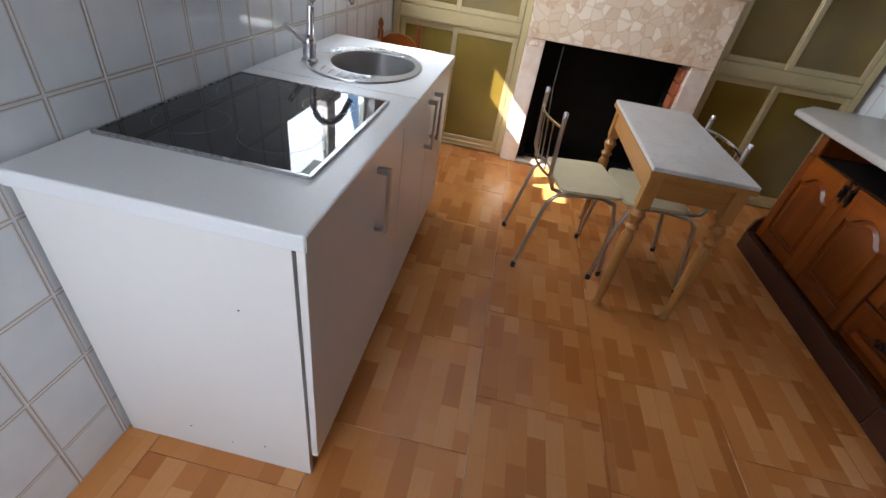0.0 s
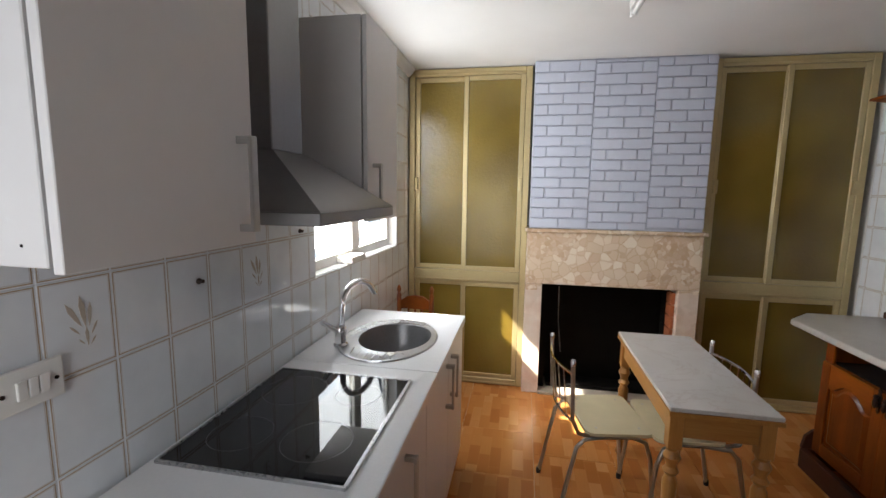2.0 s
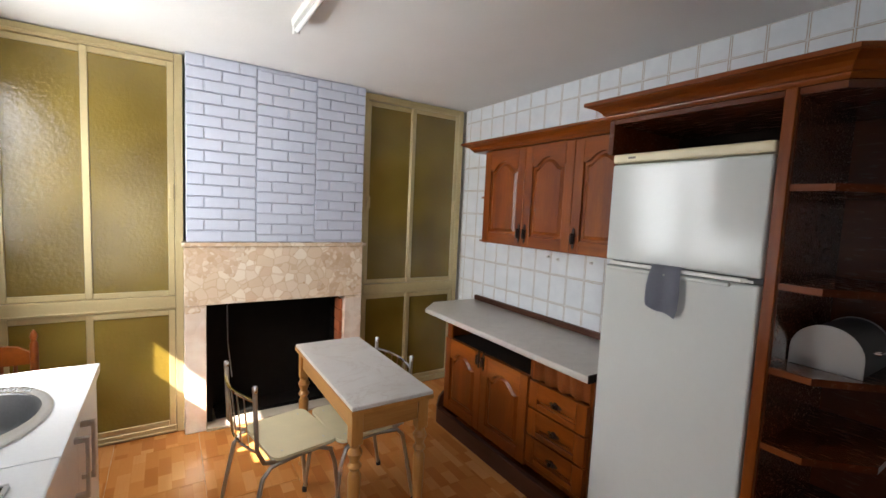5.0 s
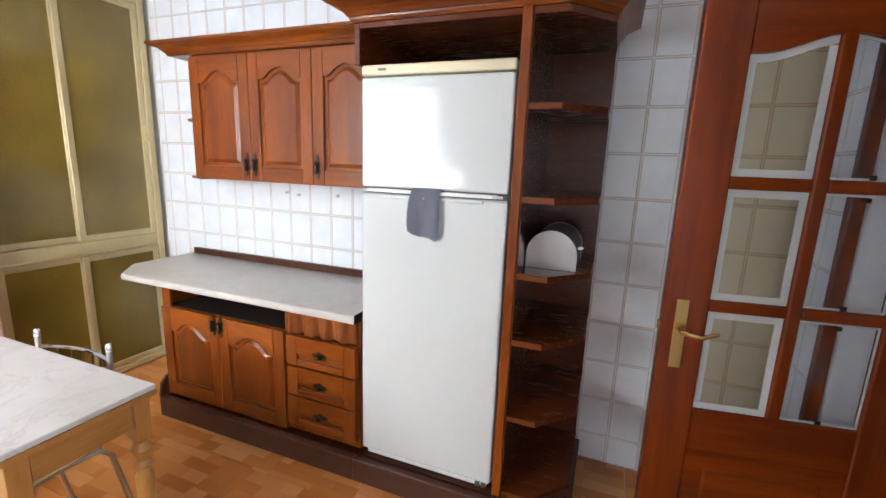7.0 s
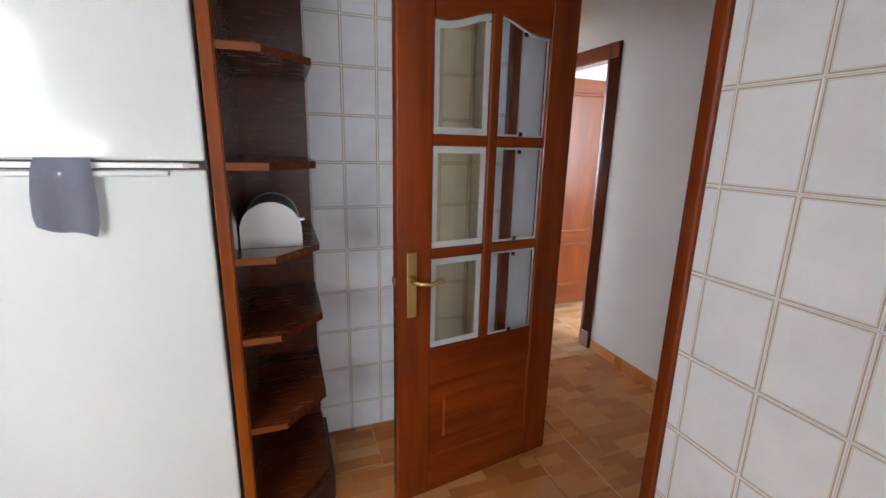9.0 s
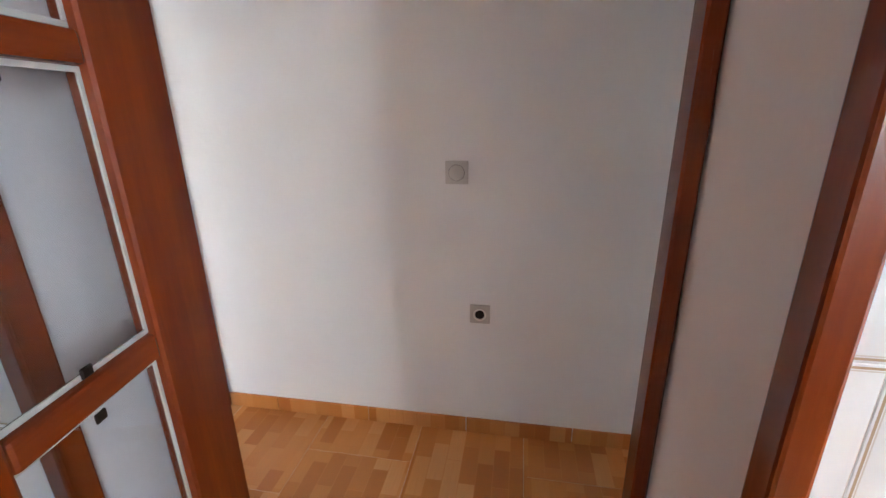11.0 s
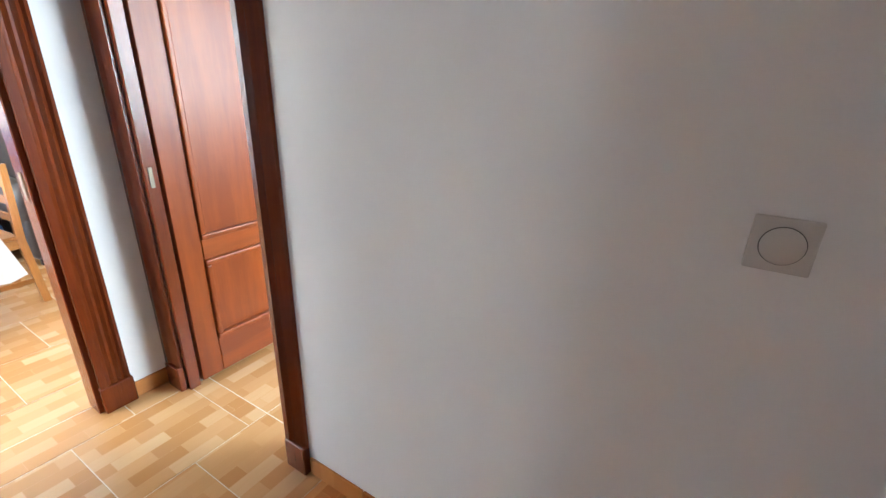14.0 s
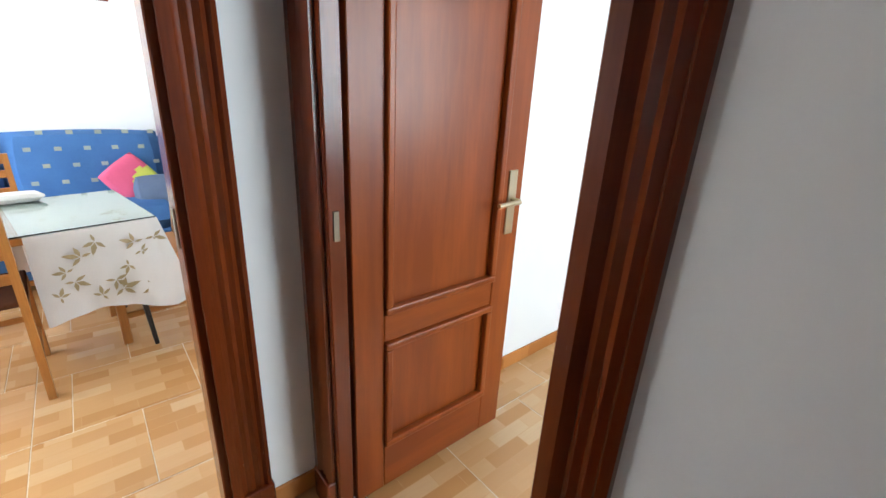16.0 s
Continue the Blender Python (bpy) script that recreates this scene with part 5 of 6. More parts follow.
def cornice(outline, z, h):
    """An ogee moulding with a square lip: outline gives the plan for each step outwards."""
    rows = ((0.0, 0.06), (0.14, 0.14), (0.22, 0.16), (0.26, 0.24), (0.40, 0.32), (0.55, 0.48), (0.66, 0.70), (0.72, 0.86), (0.76, 0.88), (0.78, 1.0), (0.97, 1.0), (1.0, 0.96))
    bm = bmesh.new()
    rings = [[bm.verts.new((x, y, z + h * f)) for x, y in outline(o)] for f, o in rows]
    n = len(rings[0])
    for a, b in zip(rings, rings[1:]):
        for i in range(n):
            bm.faces.new((a[i], a[(i + 1) % n], b[(i + 1) % n], b[i]))
    bm.faces.new(rings[0]), bm.faces.new(rings[-1])
    return bm


part("cornice", cornice(lambda o: [(2.50 - 0.08 * o, 1.775), (2.50 - 0.08 * o, 3.12 + 0.08 * o), (2.822, 3.12 + 0.08 * o), (2.822, 1.775)], 2.001, 0.065), M_CABH, up)

tall = thing("fridge_housing", (2.5, 1.4, 0.115), "tall stained wooden fridge housing with open corner shelves", "cabinet", "stained wooden units")
part("side_panel", box(2.245, 2.822, 1.062, 1.098, 0.117, 2.0, 0.003), M_CAB, tall)
# niche side and top take the darkened stain in place of its shade
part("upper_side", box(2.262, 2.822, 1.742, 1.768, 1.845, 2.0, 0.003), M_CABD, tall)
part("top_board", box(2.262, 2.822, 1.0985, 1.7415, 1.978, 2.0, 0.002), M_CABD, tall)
# black colour here is the niche's shade, not a dark board
part("back_board", box(2.80, 2.822, 1.0985, 1.7415, 1.845, 1.9775, 0), M_DARK, tall, "niche back coloured black for the shade inside")
poly = [(2.262, 1.061), (2.262, 0.945), (2.42, 0.80), (2.822, 0.80), (2.822, 1.061)]
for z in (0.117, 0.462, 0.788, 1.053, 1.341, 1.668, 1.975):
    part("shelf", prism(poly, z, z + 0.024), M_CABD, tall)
    part("shelf_lip", prism([(2.2585, 1.061), (2.2585, 0.944), (2.2615, 0.9455), (2.2615, 1.061)], z + 0.002, z + 0.022), M_LIP, tall, "lighter front edge")
# thin sheets in the darkened stain paint shade over back and side
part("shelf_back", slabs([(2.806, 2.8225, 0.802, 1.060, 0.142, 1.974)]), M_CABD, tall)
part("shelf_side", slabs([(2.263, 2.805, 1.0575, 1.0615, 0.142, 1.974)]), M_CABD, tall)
part("cornice", cornice(lambda o: [(2.262 - 0.085 * o, 1.77 + 0.085 * o), (2.262 - 0.085 * o, 0.945 - 0.04 * o), (2.42 - 0.04 * o, 0.80 - 0.085 * o), (2.822, 0.80 - 0.085 * o), (2.822, 1.77 + 0.085 * o)], 2.0005, 0.078), M_CABH, tall)

fr = thing("fridge_freezer", (2.5, 1.42, 0.12), "tall white two-door fridge with a cream top trim", "fridge")
part("body", box(2.305, 2.81, 1.112, 1.728, 0.125, 1.80, 0.006, 2), M_ENAMEL, fr)
part("top_trim", box(2.255, 2.81, 1.108, 1.732, 1.801, 1.842, 0.010, 3), M_CREAM, fr, "cream plastic top trim")
part("freezer_door", box(2.255, 2.300, 1.110, 1.730, 1.368, 1.796, 0.010, 3), M_ENAMEL, fr)
part("fridge_door", box(2.255, 2.300, 1.110, 1.730, 0.150, 1.345, 0.010, 3), M_ENAMEL, fr)
part("door_seal", slabs([(2.3002, 2.3048, 1.118, 1.722, 0.155, 1.79)]), M_LINER, fr)
part("handle_trim", box(2.243, 2.262, 1.15, 1.70, 1.349, 1.364, 0.004, 2), M_PLASTIC, fr, "white grip strip between the doors")
part("grip_lip", box(2.238, 2.256, 1.20, 1.70, 1.328, 1.3425, 0.004, 2), M_ENAMEL, fr, "white pull lip on the lower door")
part("grip", box(2.240, 2.2425, 1.125, 1.165, 1.351, 1.362, 0.001), M_GREYPL, fr, "grey grip end")
part("badge", box(2.253, 2.2555, 1.62, 1.655, 1.818, 1.827, 0.0005), M_LABEL, fr, "small dark badge")
for y in (1.15, 1.69):
    part("foot", add_lathe(bmesh.new(), [(0.018, 0), (0.018, 0.02)], (2.33, y, 0.106), 12), M_DARK, fr)
part("base_grille", box(2.275, 2.304, 1.13, 1.71, 0.118, 0.148, 0.002), M_PLASTIC, fr)
for y in (1.13, 1.158):
    part("scuffed_hinge", box(2.262, 2.274, y, y + 0.018, 0.122, 0.142, 0.002), M_LINER, fr)
part("base_board", slabs([(2.262, 2.80, 1.10, 1.74, 0.001, 0.106)]), M_PLINTH, tall, "dark board under the fridge")

tw = thing("hand_towel", (2.235, 1.435, 1.35), "folded blue-grey hand towel hung on the fridge handle", "towel")
bm = bmesh.new()
rows = []
profile = [(2.258, 1.345), (2.2575, 1.366), (2.250, 1.3745), (2.240, 1.3735), (2.235, 1.362), (2.234, 1.33), (2.235, 1.27), (2.238, 1.215), (2.240, 1.183)]
for k, (x, z) in enumerate(profile):
    row = []
    for i in range(13):
        u = i / 12
        row.append(bm.verts.new((x - 0.011 * (k / 8) * math.sin(u * 7.5 + 0.5) - 0.004 * (k / 8), 1.366 + 0.125 * u + 0.012 * max(0, k - 4) / 4 + 0.018 * (k / 8) * (u - 0.5) * math.cos(k), z + max(0, k - 4) / 4 * (0.030 * (u - 0.5) + 0.006 * math.sin(7 * u)))))
    rows.append(row)
for a, b in zip(rows, rows[1:]):
    for i in range(12):
        bm.faces.new((a[i], a[i + 1], b[i + 1], b[i]))
bmesh.ops.solidify(bm, geom=bm.faces[:], thickness=0.005)
part("cloth", bm, M_TOWEL, tw, "", True)

bb = thing("bread_bin", (2.55, 0.96, 1.077), "round-topped steel bread bin on a corner shelf", "bread bin")
yc, zb, R = 0.955, 1.078, 0.098
def dome(r):
    return [(yc - r, zb)] + [(yc + r * math.cos(radians(180 - 9 * i)), zb + 0.055 + r * math.sin(radians(180 - 9 * i))) for i in range(21)] + [(yc + r, zb)]
part("end_plate", prism(dome(R), 2.395, 2.401, "x"), M_NICKEL, bb, "dull steel end plate")
part("roll_top", prism(dome(R - 0.004), 2.4015, 2.70, "x"), M_LINER, bb, "dark rolled cover", True)
part("end_plate", prism(dome(R), 2.7005, 2.706, "x"), M_NICKEL, bb)
part("knob", tube([(2.50, yc - R + 0.006, 1.15), (2.50, yc - R - 0.012, 1.152), (2.53, yc - R - 0.014, 1.152), (2.53, yc - R + 0.006, 1.15)], 0.004, 8), M_CHROME, bb, "small wire handle", True)
for y, z in ((2.62, 1.265), (2.53, 1.255), (2.25, 1.265), (2.05, 1.245)):
    solo("wall_peg", add_lathe(bmesh.new(), [(0.010, 0), (0.010, 0.004), (0.005, 0.008), (0.007, 0.018), (0, 0.020)], (0, 0, 0), 12, Matrix.Translation((WR, y, z)) @ Matrix.Rotation(radians(-90), 4, "Y")), M_NICKEL, "small metal peg stuck to the tiles", "hook", "", True, "pegs over the worktop")

lamp = thing("ceiling_batten", (1.08, 2.15, H - 0.02), "unlit white fluorescent batten on the kitchen ceiling", "ceiling light")
L0, L1 = 1.28, 2.76
part("housing", prism([(1.068, H - 0.001), (1.072, H - 0.035), (1.108, H - 0.035), (1.112, H - 0.001)], L0, L1, "y"), M_PLASTIC, lamp)
part("tube", tube([(1.09, L0 + 0.02, H - 0.056), (1.09, L1 - 0.02, H - 0.056)], 0.013, 14), M_TUBE, lamp, "unlit white tube", True)
for y in (L0, L1 - 0.03):
    part("end_cap", box(1.074, 1.106, y, y + 0.03, H - 0.072, H - 0.0355, 0.004, 2), M_PLASTIC, lamp)
for y in (1.5, 2.02, 2.5):
    part("screw", add_lathe(bmesh.new(), [(0.005, 0), (0.005, 0.004)], (1.1085, y, H - 0.030), 8), M_DARK, lamp)

# ---- living room ----
TM = pose(5.42, -0.915, 0, 0, 0, 9.5)          # near right corner of the table; local x away, local y along


def tpart(name, bm, mat, parent, label="", smooth=False):
    bmesh.ops.transform(bm, matrix=TM, verts=bm.verts)
    return part(name, bm, mat, parent, label, smooth)


TX, TY, TZ = 0.70, 1.25, 0.69
CL = 0.47                                      # the cloth covers this end of the table only
lt = thing("dining_table", tuple(TM @ Vector((TX / 2, TY / 2, 0))), "table on splayed black legs under a white cloth", "table")
tpart("tabletop", box(0.01, TX - 0.01, 0.01, TY - 0.01, 0.66, TZ, 0.003), M_HONEYH, lt)
for x, y in ((0.12, 0.12), (TX - 0.12, 0.12), (0.12, TY - 0.12), (TX - 0.12, TY - 0.12)):
    dx, dy = (-0.05 if x < 0.3 else 0.05), (-0.04 if y < 0.5 else 0.04)
    tpart("leg", tube([(x, y, 0.66), (x + dx, y + dy, 0.001)], [0.017, 0.011], 10), M_BLACKLEG, lt, "black tapered metal leg", True)
cl = thing("tablecloth", tuple(TM @ Vector((TX / 2, TY / 2, 0.73))), "white tablecloth printed with brown leaves, hanging over the table", "tablecloth")
bm = bmesh.new()
per = []
step = 0.02
corners = [(0, 0), (TX, 0), (TX, CL), (0, CL)]
for i in range(4):
    a, b = Vector(corners[i]), Vector(corners[(i + 1) % 4])
    cnt = int((b - a).length / step)
    nrm = Vector(((b - a).y, -(b - a).x)).normalized()
    for j in range(cnt):
        u = j / cnt
        per.append((a.lerp(b, u), nrm, u, (b - a).length, i))
rows = []
for k in range(9):
    f = k / 8
    row = []
    for idx, (p, nrm, u, ln, side_no) in enumerate(per):
        near = {0: min(u, 1 - u), 1: u, 2: 1.0, 3: 1 - u}[side_no]
        corner = max(0.0, 1 - near * ln / 0.16)
        wave = 0.010 * math.sin(idx * 0.42) + 0.006 * math.sin(idx * 0.97 + 1)
        out = 0.004 + f * (0.016 + wave + 0.055 * corner ** 1.5)
        c = Vector((TX / 2, CL / 2))
        side = (p - c).normalized() * corner * f * 0.05
        drop = (0.39 + 0.012 * math.sin(idx * 0.3) + 0.035 * corner) * f
        if side_no == 2 and 0.02 < u:
            out, drop = 0.004 * f, 0.003 * f
        row.append(bm.verts.new((p.x + nrm.x * out + side.x, p.y + nrm.y * out + side.y, TZ + 0.004 - drop)))
    rows.append(row)
m = len(per)
for a, b in zip(rows, rows[1:]):
    for i in range(m):
        bm.faces.new((a[i], a[(i + 1) % m], b[(i + 1) % m], b[i]))
bm.faces.new(rows[0])
tpart("cloth", bm, M_CLOTH, cl, "", True)
rl = random.Random(11)
def sprig_mesh(place, size, a0):
    """Three pointed leaves and a stalk in the plane of the front drop."""
    bm = bmesh.new()
    for da, ln in ((0, 1.0), (55, 0.8), (-60, 0.75), (150, 0.6)):
        a = radians(a0 + da)
        c, s = math.cos(a), math.sin(a)
        pts = [(0.05, 0), (0.4, 0.17), (0.7, 0.12), (1.0, 0), (0.7, -0.12), (0.4, -0.17)]
        vs = [bm.verts.new(place(ln * size * (u * c - v * s), ln * size * (u * s + v * c))) for u, v in pts]
        bm.faces.new(vs)
    return bm
for i in range(13):
    y, z, s, a = 0.03 + 0.42 * ((i * 0.381) % 1.0), TZ - 0.05 - 0.29 * ((i * 0.73 + 0.1) % 1.0), rl.uniform(0.045, 0.075), rl.uniform(0, 360)
    f = (TZ - z) / 0.39
    tpart("printed_leaf", sprig_mesh(lambda u, v: (-0.038 * f - 0.016, y + u, z + v), s, a), M_LEAF, cl)
for i in range(12):
    x, z, s, a = 0.06 + 0.55 * ((i * 0.381) % 1.0), TZ - 0.06 - 0.23 * ((i * 0.73 + 0.2) % 1.0), rl.uniform(0.03, 0.06), rl.uniform(0, 360)
    f = (TZ - z) / 0.39
    tpart("printed_leaf", sprig_mesh(lambda u, v: (x + u, -0.038 * f - 0.016, z + v), s, a), M_LEAF, cl)
for i in range(16):
    x, y, s, a = rl.uniform(0.06, TX - 0.06), rl.uniform(0.06, CL - 0.06), rl.uniform(0.025, 0.045), rl.uniform(0, 360)
    tpart("printed_leaf", sprig_mesh(lambda u, v: (x + u, y + v, TZ + 0.0052), s, a), M_LEAF, cl)
gl = tpart("table_glass", box(0.0, TX, 0.0, TY, TZ + 0.006, TZ + 0.012, 0.001), M_TABLEGLASS, None)
tagged(gl, "sheet of clear glass lying on the tablecloth", "glass top")
run = tpart("table_runner", box(0.16, 0.56, 0.50, 1.12, TZ + 0.0125, TZ + 0.017, 0.002), M_GREEN, None)
tagged(run, "leaf-green cloth mat on the table glass", "table mat")
nap = thing("folded_napkin", tuple(TM @ Vector((0.62, 0.42, TZ))), "crumpled white cloth on the table", "napkin")
tpart("cloth", add_pillow(bmesh.new(), 0.10, 0.24, 0.05, Matrix.Translation((0.64, 0.42, TZ + 0.038)), 8), M_CLOTH, nap, "", True)


def ladder_chair(m, label, seat_mat):
    """A pine ladder-back chair facing +x."""
    t = new("ladder_back_chair")
    tagged(t, label, "chair", "pine dining chairs")
    t.matrix_world = m
    for s in (1, -1):
        y = s * 0.19
        part("back_leg", prism([(-0.245, 0.0), (-0.205, 0.0), (-0.175, 0.42), (-0.205, 0.87), (-0.235, 0.87), (-0.215, 0.42)], y - 0.014, y + 0.014, "y"), M_HONEY, t)
        part("front_leg", box(0.165, 0.205, y - 0.016, y + 0.016, 0.0, 0.425, 0.004), M_HONEY, t)
        part("side_stretcher", box(-0.20, 0.166, y - 0.009, y + 0.009, 0.14, 0.17, 0.003), wood("stretcher_pine", (0.33, 0.125, 0.028), (0.56, 0.26, 0.07), "x"), t)
        part("side_rail", box(-0.19, 0.166, y - 0.011, y + 0.011, 0.37, 0.425, 0.003), M_HONEYH, t)
    for k, z in enumerate((0.53, 0.635, 0.735, 0.815)):
        h = 0.055 if k == 3 else 0.045
        x = -0.193 - 0.022 * (z - 0.44) / 0.5
        part("slat", box(x - 0.010, x + 0.008, -0.178, 0.178, z, z + h, 0.005, 2), M_HONEYH, t)
    part("front_rail", box(0.172, 0.194, -0.175, 0.175, 0.37, 0.424, 0.003), M_HONEYH, t)
    part("front_stretcher", box(0.178, 0.192, -0.176, 0.176, 0.20, 0.23, 0.003), M_HONEYH, t)
    part("seat", box(-0.195, 0.215, -0.205, 0.205, 0.426, 0.448, 0.008, 2), seat_mat, t, "brown seat")
    return t


ladder_chair(pose(5.465, -0.205, 0, 0, 0, 4), "honey pine ladder-back chair pushed in with its back to the hall", M_CUSHION)
ladder_chair(pose(6.30, -0.19, 0, 0, 0, 187), "honey pine ladder-back chair on the sofa side of the table", M_CUSHION)
ladder_chair(pose(5.77, -0.875, 0, 0, 0, 95), "honey pine ladder-back chair at the end of the table", M_HONEYH)

SXB = 7.40
so = thing("sofa", (6.95, 0.1, 0), "blue sofa cover woven with small pale squares", "sofa")
Y0s, Y1s = -1.22, 1.35
part("base", box(6.55, SXB - 0.03, Y0s, Y1s, 0.06, 0.30, 0.02, 2), M_BLUE, so)
for x, y in ((6.60, Y0s + 0.08), (6.60, Y1s - 0.08), (7.3, Y0s + 0.08), (7.3, Y1s - 0.08)):
    part("foot", box(x - 0.025, x + 0.025, y - 0.025, y + 0.025, 0.0, 0.06, 0.003), M_HONEY, so)
for a, b in ((-1.21, -0.26), (-0.25, 0.55), (0.56, 1.33)):
    sc = part("seat_cushion", add_pillow(bmesh.new(), 0.66, b - a, 0.20, Matrix.Translation((6.84, (a + b) / 2, 0.38)), 10, 0.2), M_BLUE, so, "", True)
    bc = part("back_cushion", add_pillow(bmesh.new(), 0.56, b - a, 0.24, Matrix.Translation((7.20, (a + b) / 2, 0.66)) @ Matrix.Rotation(radians(-78), 4, "Y"), 12, 0.22), M_BLUE, so, "", True)
    for row in range(5):
        for col in range(5):
            y = a + 0.07 + (b - a - 0.14) * (col + (0.5 if row % 2 else 0)) / 5
            if y > b - 0.05:
                continue
            v = -0.21 + row * 0.115
            u = 2 * (y - (a + b) / 2) / (b - a)
            w = 2 * v / 0.56
            h = 0.12 * (max(0.0, (1 - u ** 4) * (1 - w ** 4))) ** 0.22 + 0.002
            mm = Matrix.Translation((7.20, (a + b) / 2, 0.66)) @ Matrix.Rotation(radians(-78), 4, "Y")
            bm = bmesh.new()
            add_box(bm, v - 0.014, v + 0.014, y - (a + b) / 2 - 0.020, y - (a + b) / 2 + 0.020, h - 0.004, h + 0.002, 0.001)
            bmesh.ops.transform(bm, matrix=mm, verts=bm.verts)
            part("woven_square", bm, M_SQUARE, bc, "small pale woven square")
part("back_frame", box(7.28, SXB, Y0s, Y1s, 0.30, 0.86, 0.03, 3), M_BLUE, so, "", True)

pc = thing("scatter_cushion", (6.98, -0.93, 0.5), "pink, lime and turquoise patterned scatter cushion on the sofa", "cushion")
bm = add_pillow(bmesh.new(), 0.30, 0.30, 0.12, Matrix.Translation((6.98, -0.95, 0.60)) @ Matrix.Rotation(radians(-68), 4, "Y") @ Matrix.Rotation(radians(38), 4, "Z"), 12)
for f in bm.faces:
    c = f.calc_center_median()
    r = math.hypot(c.y + 1.05, c.z - 0.60)
    f.material_index = 1 if r < 0.09 else 2 if (c.z < 0.55 and c.y < -1.0) else 0
part("cover", bm, [M_PINK, M_LIME, M_TURQ], pc, "", True)
gc = thing("scatter_cushion", (6.9, -1.08, 0.5), "plain grey-blue scatter cushion on the sofa", "cushion")
part("cover", add_pillow(bmesh.new(), 0.32, 0.32, 0.12, Matrix.Translation((6.86, -1.10, 0.50)) @ Matrix.Rotation(radians(-50), 4, "Y"), 10), M_GREYBLUE, gc, "", True)

ac = thing("armchair", (6.7, -1.55, 0), "dark brown leather armchair beside the sofa", "armchair")
part("base", box(6.25, 7.05, -1.88, -1.27, 0.05, 0.40, 0.05, 3), M_BROWNLEATHER, ac, "", True)
part("back", box(6.85, 7.25, -1.86, -1.26, 0.30, 1.02, 0.11, 4), M_BROWNLEATHER, ac, "", True)
part("arm", box(6.25, 6.95, -1.42, -1.26, 0.30, 0.62, 0.07, 4), M_BROWNLEATHER, ac, "", True)
part("arm", box(6.25, 6.95, -1.89, -1.74, 0.30, 0.62, 0.07, 4), M_BROWNLEATHER, ac, "", True)
part("seat_cushion", add_pillow(bmesh.new(), 0.62, 0.36, 0.18, Matrix.Translation((6.58, -1.58, 0.47)), 8, 0.25), M_BROWNLEATHER, ac, "", True)
for x in (6.32, 6.98):
    for y in (-1.82, -1.33):
        part("foot", box(x - 0.02, x + 0.02, y - 0.02, y + 0.02, 0, 0.05, 0.002), M_BLACKLEG, ac)


def picture(y0, y1, z0, z1, label, frame_mat, fw):
    t = thing("framed_picture", (7.44, (y0 + y1) / 2, z0), label, "picture", "pictures over the sofa")
    for a, b, c, d in ((y0, y1, z0, z0 + fw), (y0, y1, z1 - fw, z1), (y0, y0 + fw, z0 + fw, z1 - fw), (y1 - fw, y1, z0 + fw, z1 - fw)):
        part("frame_bar", box(7.425, 7.449, a, b, c, d, 0.003), frame_mat, t)
    part("mount", slabs([(7.438, 7.446, y0 + fw, y1 - fw, z0 + fw, z1 - fw)]), M_PAPER, t, "cream mount")
    k = 0.05
    part("print", slabs([(7.435, 7.4375, y0 + fw + k, y1 - fw - k, z0 + fw + k, z1 - fw - k)]), M_PRINT, t, "faded landscape print")


picture(-1.055, -0.70, 1.83, 2.18, "small picture in a dark frame on the white wall", M_CASE, 0.018)
picture(-1.62, -1.215, 1.59, 2.10, "framed landscape print in a pale frame on the white wall", M_PAPER, 0.03)

# ---- pieces last: wall tiles, floor tiles ----
TW, TH = 0.15, 0.20


def tile_mesh(w, h, name):
    bm = add_box(bmesh.new(), -w / 2, w / 2, 0.0, 0.008, -h / 2, h / 2)
    bmesh.ops.bevel(bm, geom=[e for e in bm.edges if all(v.co.y < 0.001 for v in e.verts)], offset=0.0009, segments=1, affect="EDGES", profile=0.5)
    bmesh.ops.recalc_face_normals(bm, faces=bm.faces)
    me = bpy.data.meshes.new(name)
    bm.to_mesh(me)
    bm.free()
    me.materials.append(M_TILE)
    return me


MESHES = {}


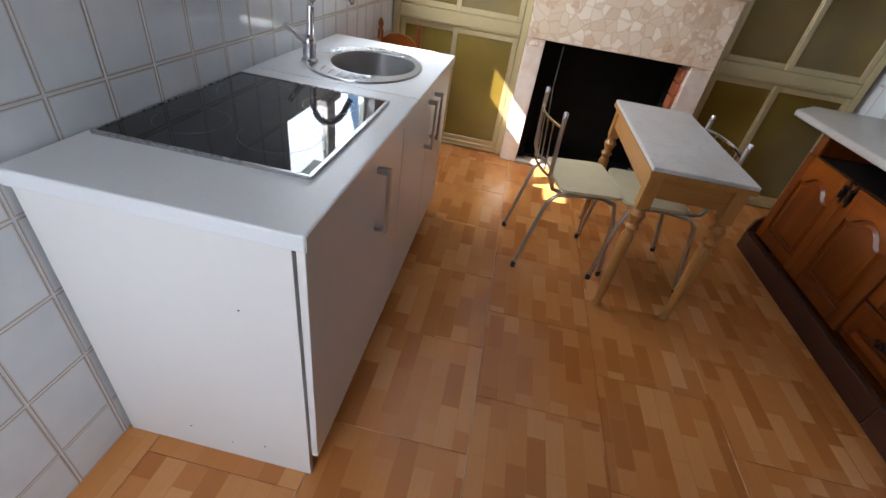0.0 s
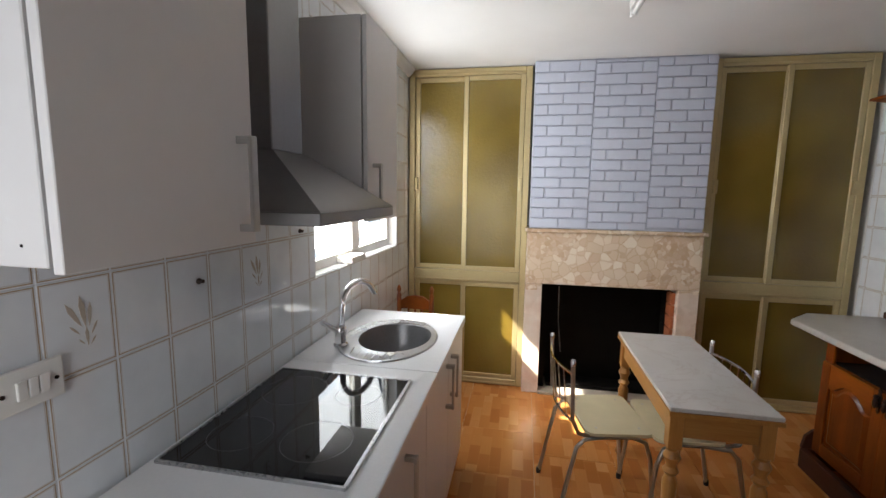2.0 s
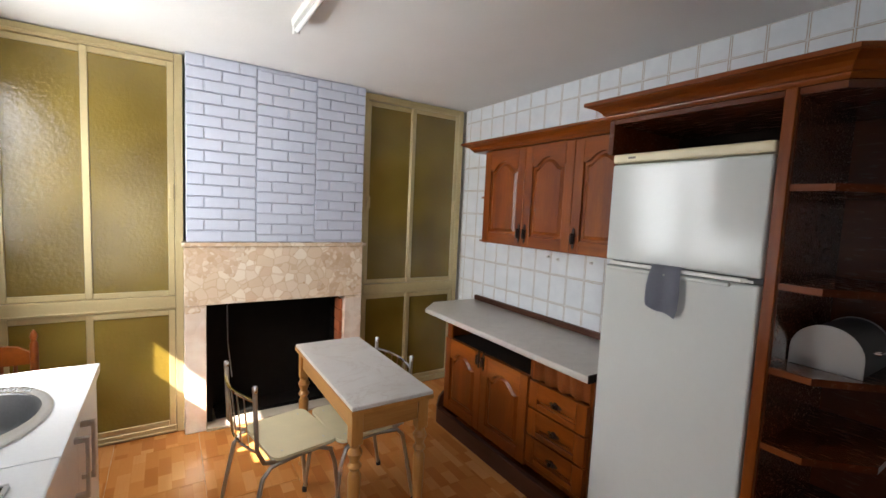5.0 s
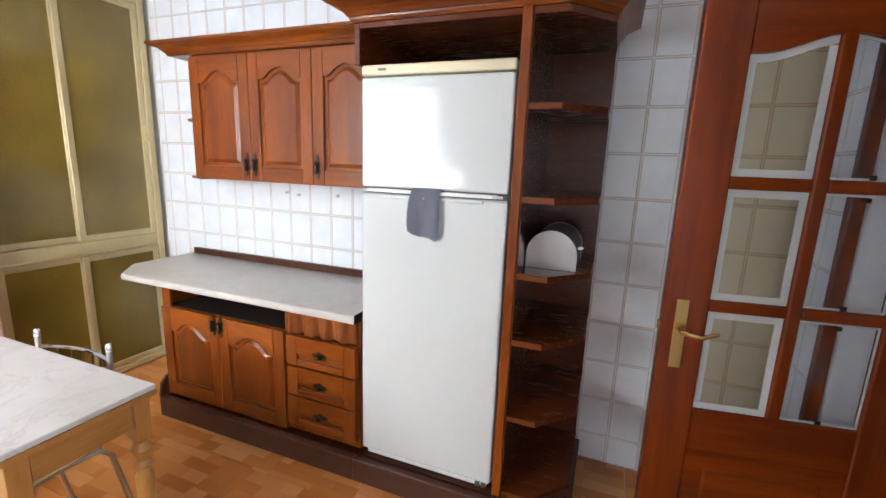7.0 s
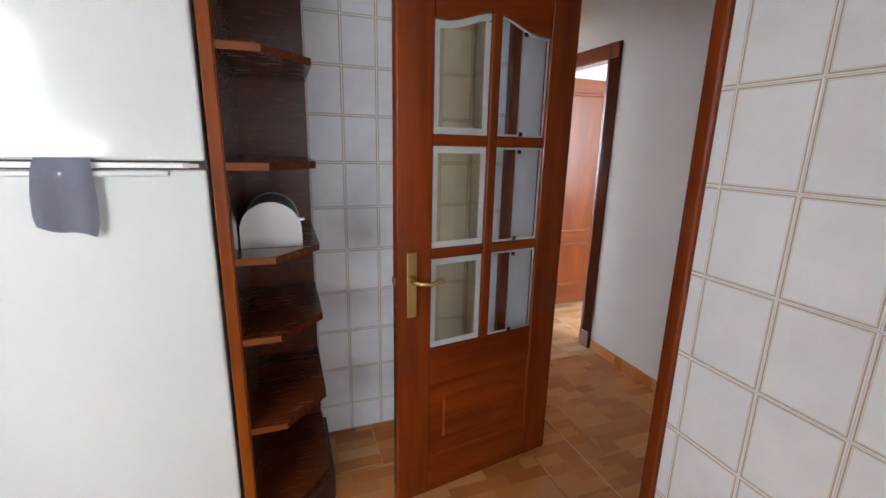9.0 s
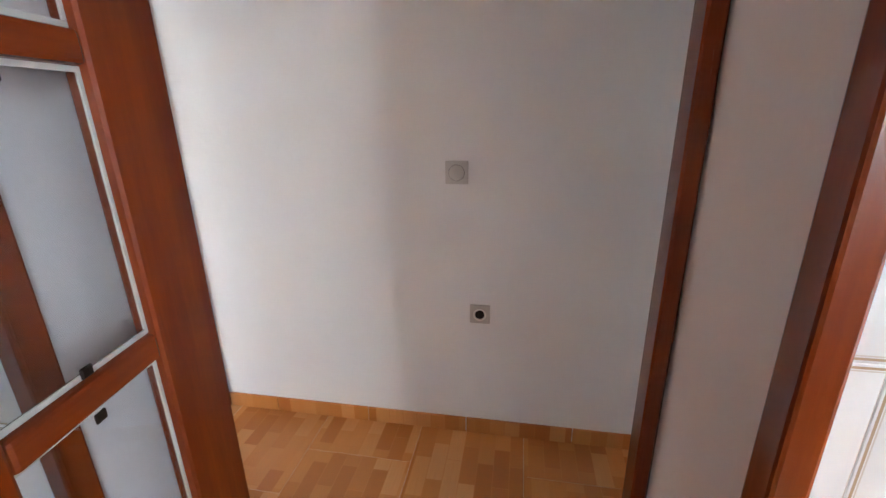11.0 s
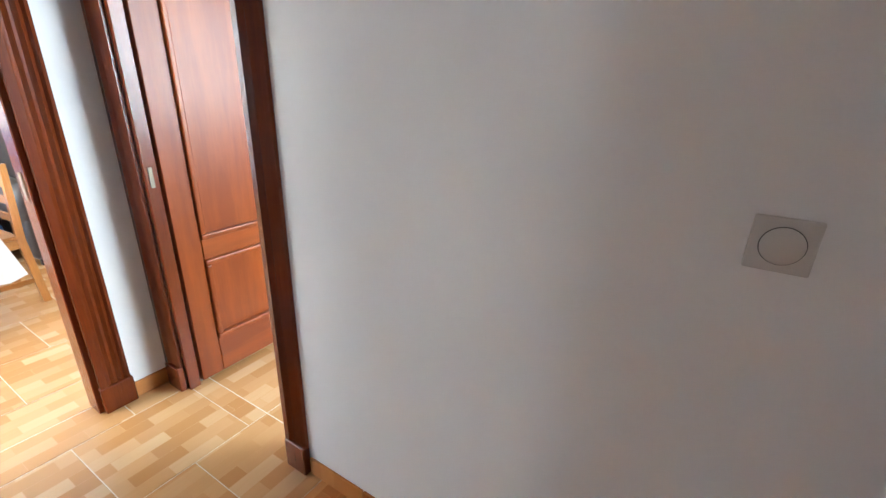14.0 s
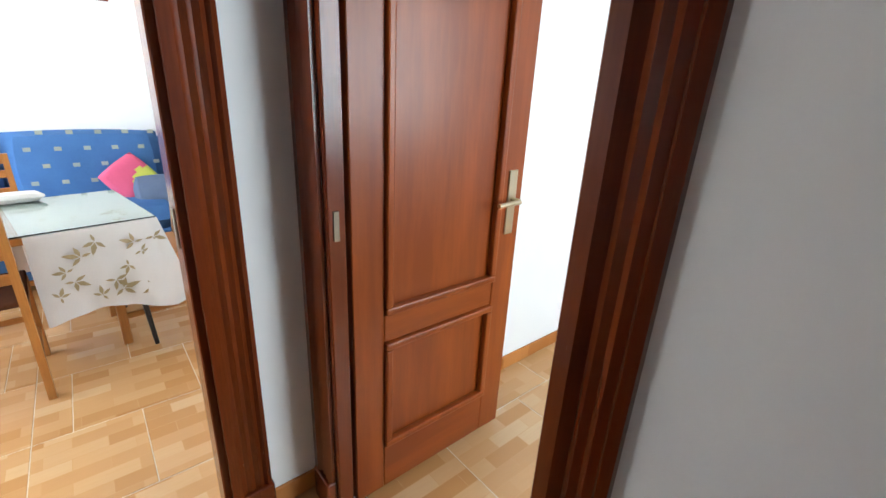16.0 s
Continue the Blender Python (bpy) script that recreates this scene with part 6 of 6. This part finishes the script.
def tile_wall(parent, axis, plane, sign, a0, a1, z0, z1, ax, az, holes=(), wide=TW):
    """Lays tiles on a wall that faces sign along the other axis; ax, az: where joints fall."""
    def cuts(lo, hi, at, step):
        first = at + math.ceil((lo - at) / step - 1e-6) * step
        out = [lo]
        while first < hi - 0.01:
            if first > lo + 0.01:
                out.append(first)
            first += step
        return out + [hi]
    us, zs = cuts(a0, a1, ax, wide), cuts(z0, z1, az, TH)
    for u0, u1 in zip(us, us[1:]):
        for w0, w1 in zip(zs, zs[1:]):
            pieces = [(u0, u1, w0, w1)]
            for h0, h1, k0, k1 in holes:
                nxt = []
                for p0, p1, q0, q1 in pieces:
                    if p1 <= h0 or p0 >= h1 or q1 <= k0 or q0 >= k1:
                        nxt.append((p0, p1, q0, q1))
                        continue
                    if p0 < h0:
                        nxt.append((p0, h0, q0, q1))
                    if p1 > h1:
                        nxt.append((h1, p1, q0, q1))
                    m0, m1 = max(p0, h0), min(p1, h1)
                    if q0 < k0:
                        nxt.append((m0, m1, q0, k0))
                    if q1 > k1:
                        nxt.append((m0, m1, k1, q1))
                pieces = nxt
            for p0, p1, q0, q1 in pieces:
                w, h = round(p1 - p0 - 0.0003, 4), round(q1 - q0 - 0.0003, 4)
                if w < 0.008 or h < 0.008:
                    continue
                if (w, h) not in MESHES:
                    MESHES[w, h] = tile_mesh(w, h, "tile")
                ob = new("tile", MESHES[w, h])
                ob.parent = parent
                c, z = (p0 + p1) / 2, (q0 + q1) / 2
                if axis == "y":
                    ob.matrix_basis = pose(plane, c, z, 0, 0, 90 if sign > 0 else -90)
                else:
                    ob.matrix_basis = pose(c, plane, z, 0, 0, 180 if sign > 0 else 0)


tile_wall(wall_west, "y", WL, 1, 0.04, 3.70, 0.0, H - 0.002, 1.046, 0.945, ((2.15, 3.39, 1.15, 2.25),))
tile_wall(wall_east, "y", WR, -1, 0.04, 3.70, 0.0, H - 0.002, 0.80, 0.945)
tile_wall(wall_south, "x", WB, 1, WL, WR, 0.0, H - 0.002, 1.527, 0.954, ((-0.28, 0.4, 0.25, 2.05), (1.56, 2.49, -0.1, 2.085)), 0.155)


def floor_tiles(parent, x0, x1, y0, y1, ox, oy, step, mat, joint=0.0016):
    me_cache = {}
    i = math.floor((x0 - ox) / step)
    while ox + i * step < x1:
        a, b = max(x0, ox + i * step), min(x1, ox + (i + 1) * step)
        shift = oy + (step / 2 if i % 2 else 0.0)
        j = math.floor((y0 - shift) / step)
        while shift + j * step < y1:
            c, d = max(y0, shift + j * step), min(y1, shift + (j + 1) * step)
            if b - a > 0.01 and d - c > 0.01:
                w, h = round(b - a - joint, 4), round(d - c - joint, 4)
                if (w, h) not in me_cache:
                    bm = add_box(bmesh.new(), -w / 2, w / 2, -h / 2, h / 2, -0.008, 0.0)
                    bmesh.ops.bevel(bm, geom=[e for e in bm.edges if all(v.co.z > -0.001 for v in e.verts)], offset=0.0008, segments=1, affect="EDGES", profile=0.5)
                    bmesh.ops.recalc_face_normals(bm, faces=bm.faces)
                    me = bpy.data.meshes.new("floor_tile")
                    bm.to_mesh(me)
                    bm.free()
                    me.materials.append(mat)
                    me_cache[w, h] = me
                ob = new("floor_tile", me_cache[w, h])
                ob.parent = parent
                ob.location = ((a + b) / 2, (c + d) / 2, 0)
            j += 1
        i += 1


floor_tiles(floor_kitchen, WL - 0.008, WR + 0.008, -0.35, 3.95, 0.71, 0.10, 0.455, M_FLOOR)
floor_tiles(floor_hall, -0.6, 3.144, -1.24, -0.352, 4.50, -0.70, 0.452, M_FLOOR, 0.001)
# paler copy from here on, with the brighter light in its colour
floor_tiles(floor_hall, 3.144, 4.25, -1.24, -0.352, 4.50, -0.70, 0.452, M_FLOOR2, 0.0035)
floor_tiles(floor_hall, 2.95, 7.45, -0.352, 2.0, 4.50, -0.70, 0.452, M_FLOOR2, 0.0035)
floor_tiles(floor_hall, 4.252, 7.45, -1.9, -0.352, 4.50, -0.70, 0.452, M_FLOOR2, 0.0035)
floor_tiles(floor_hall, 1.6, 4.25, -4.2, -1.242, 4.50, -0.70, 0.452, M_FLOOR2, 0.0035)
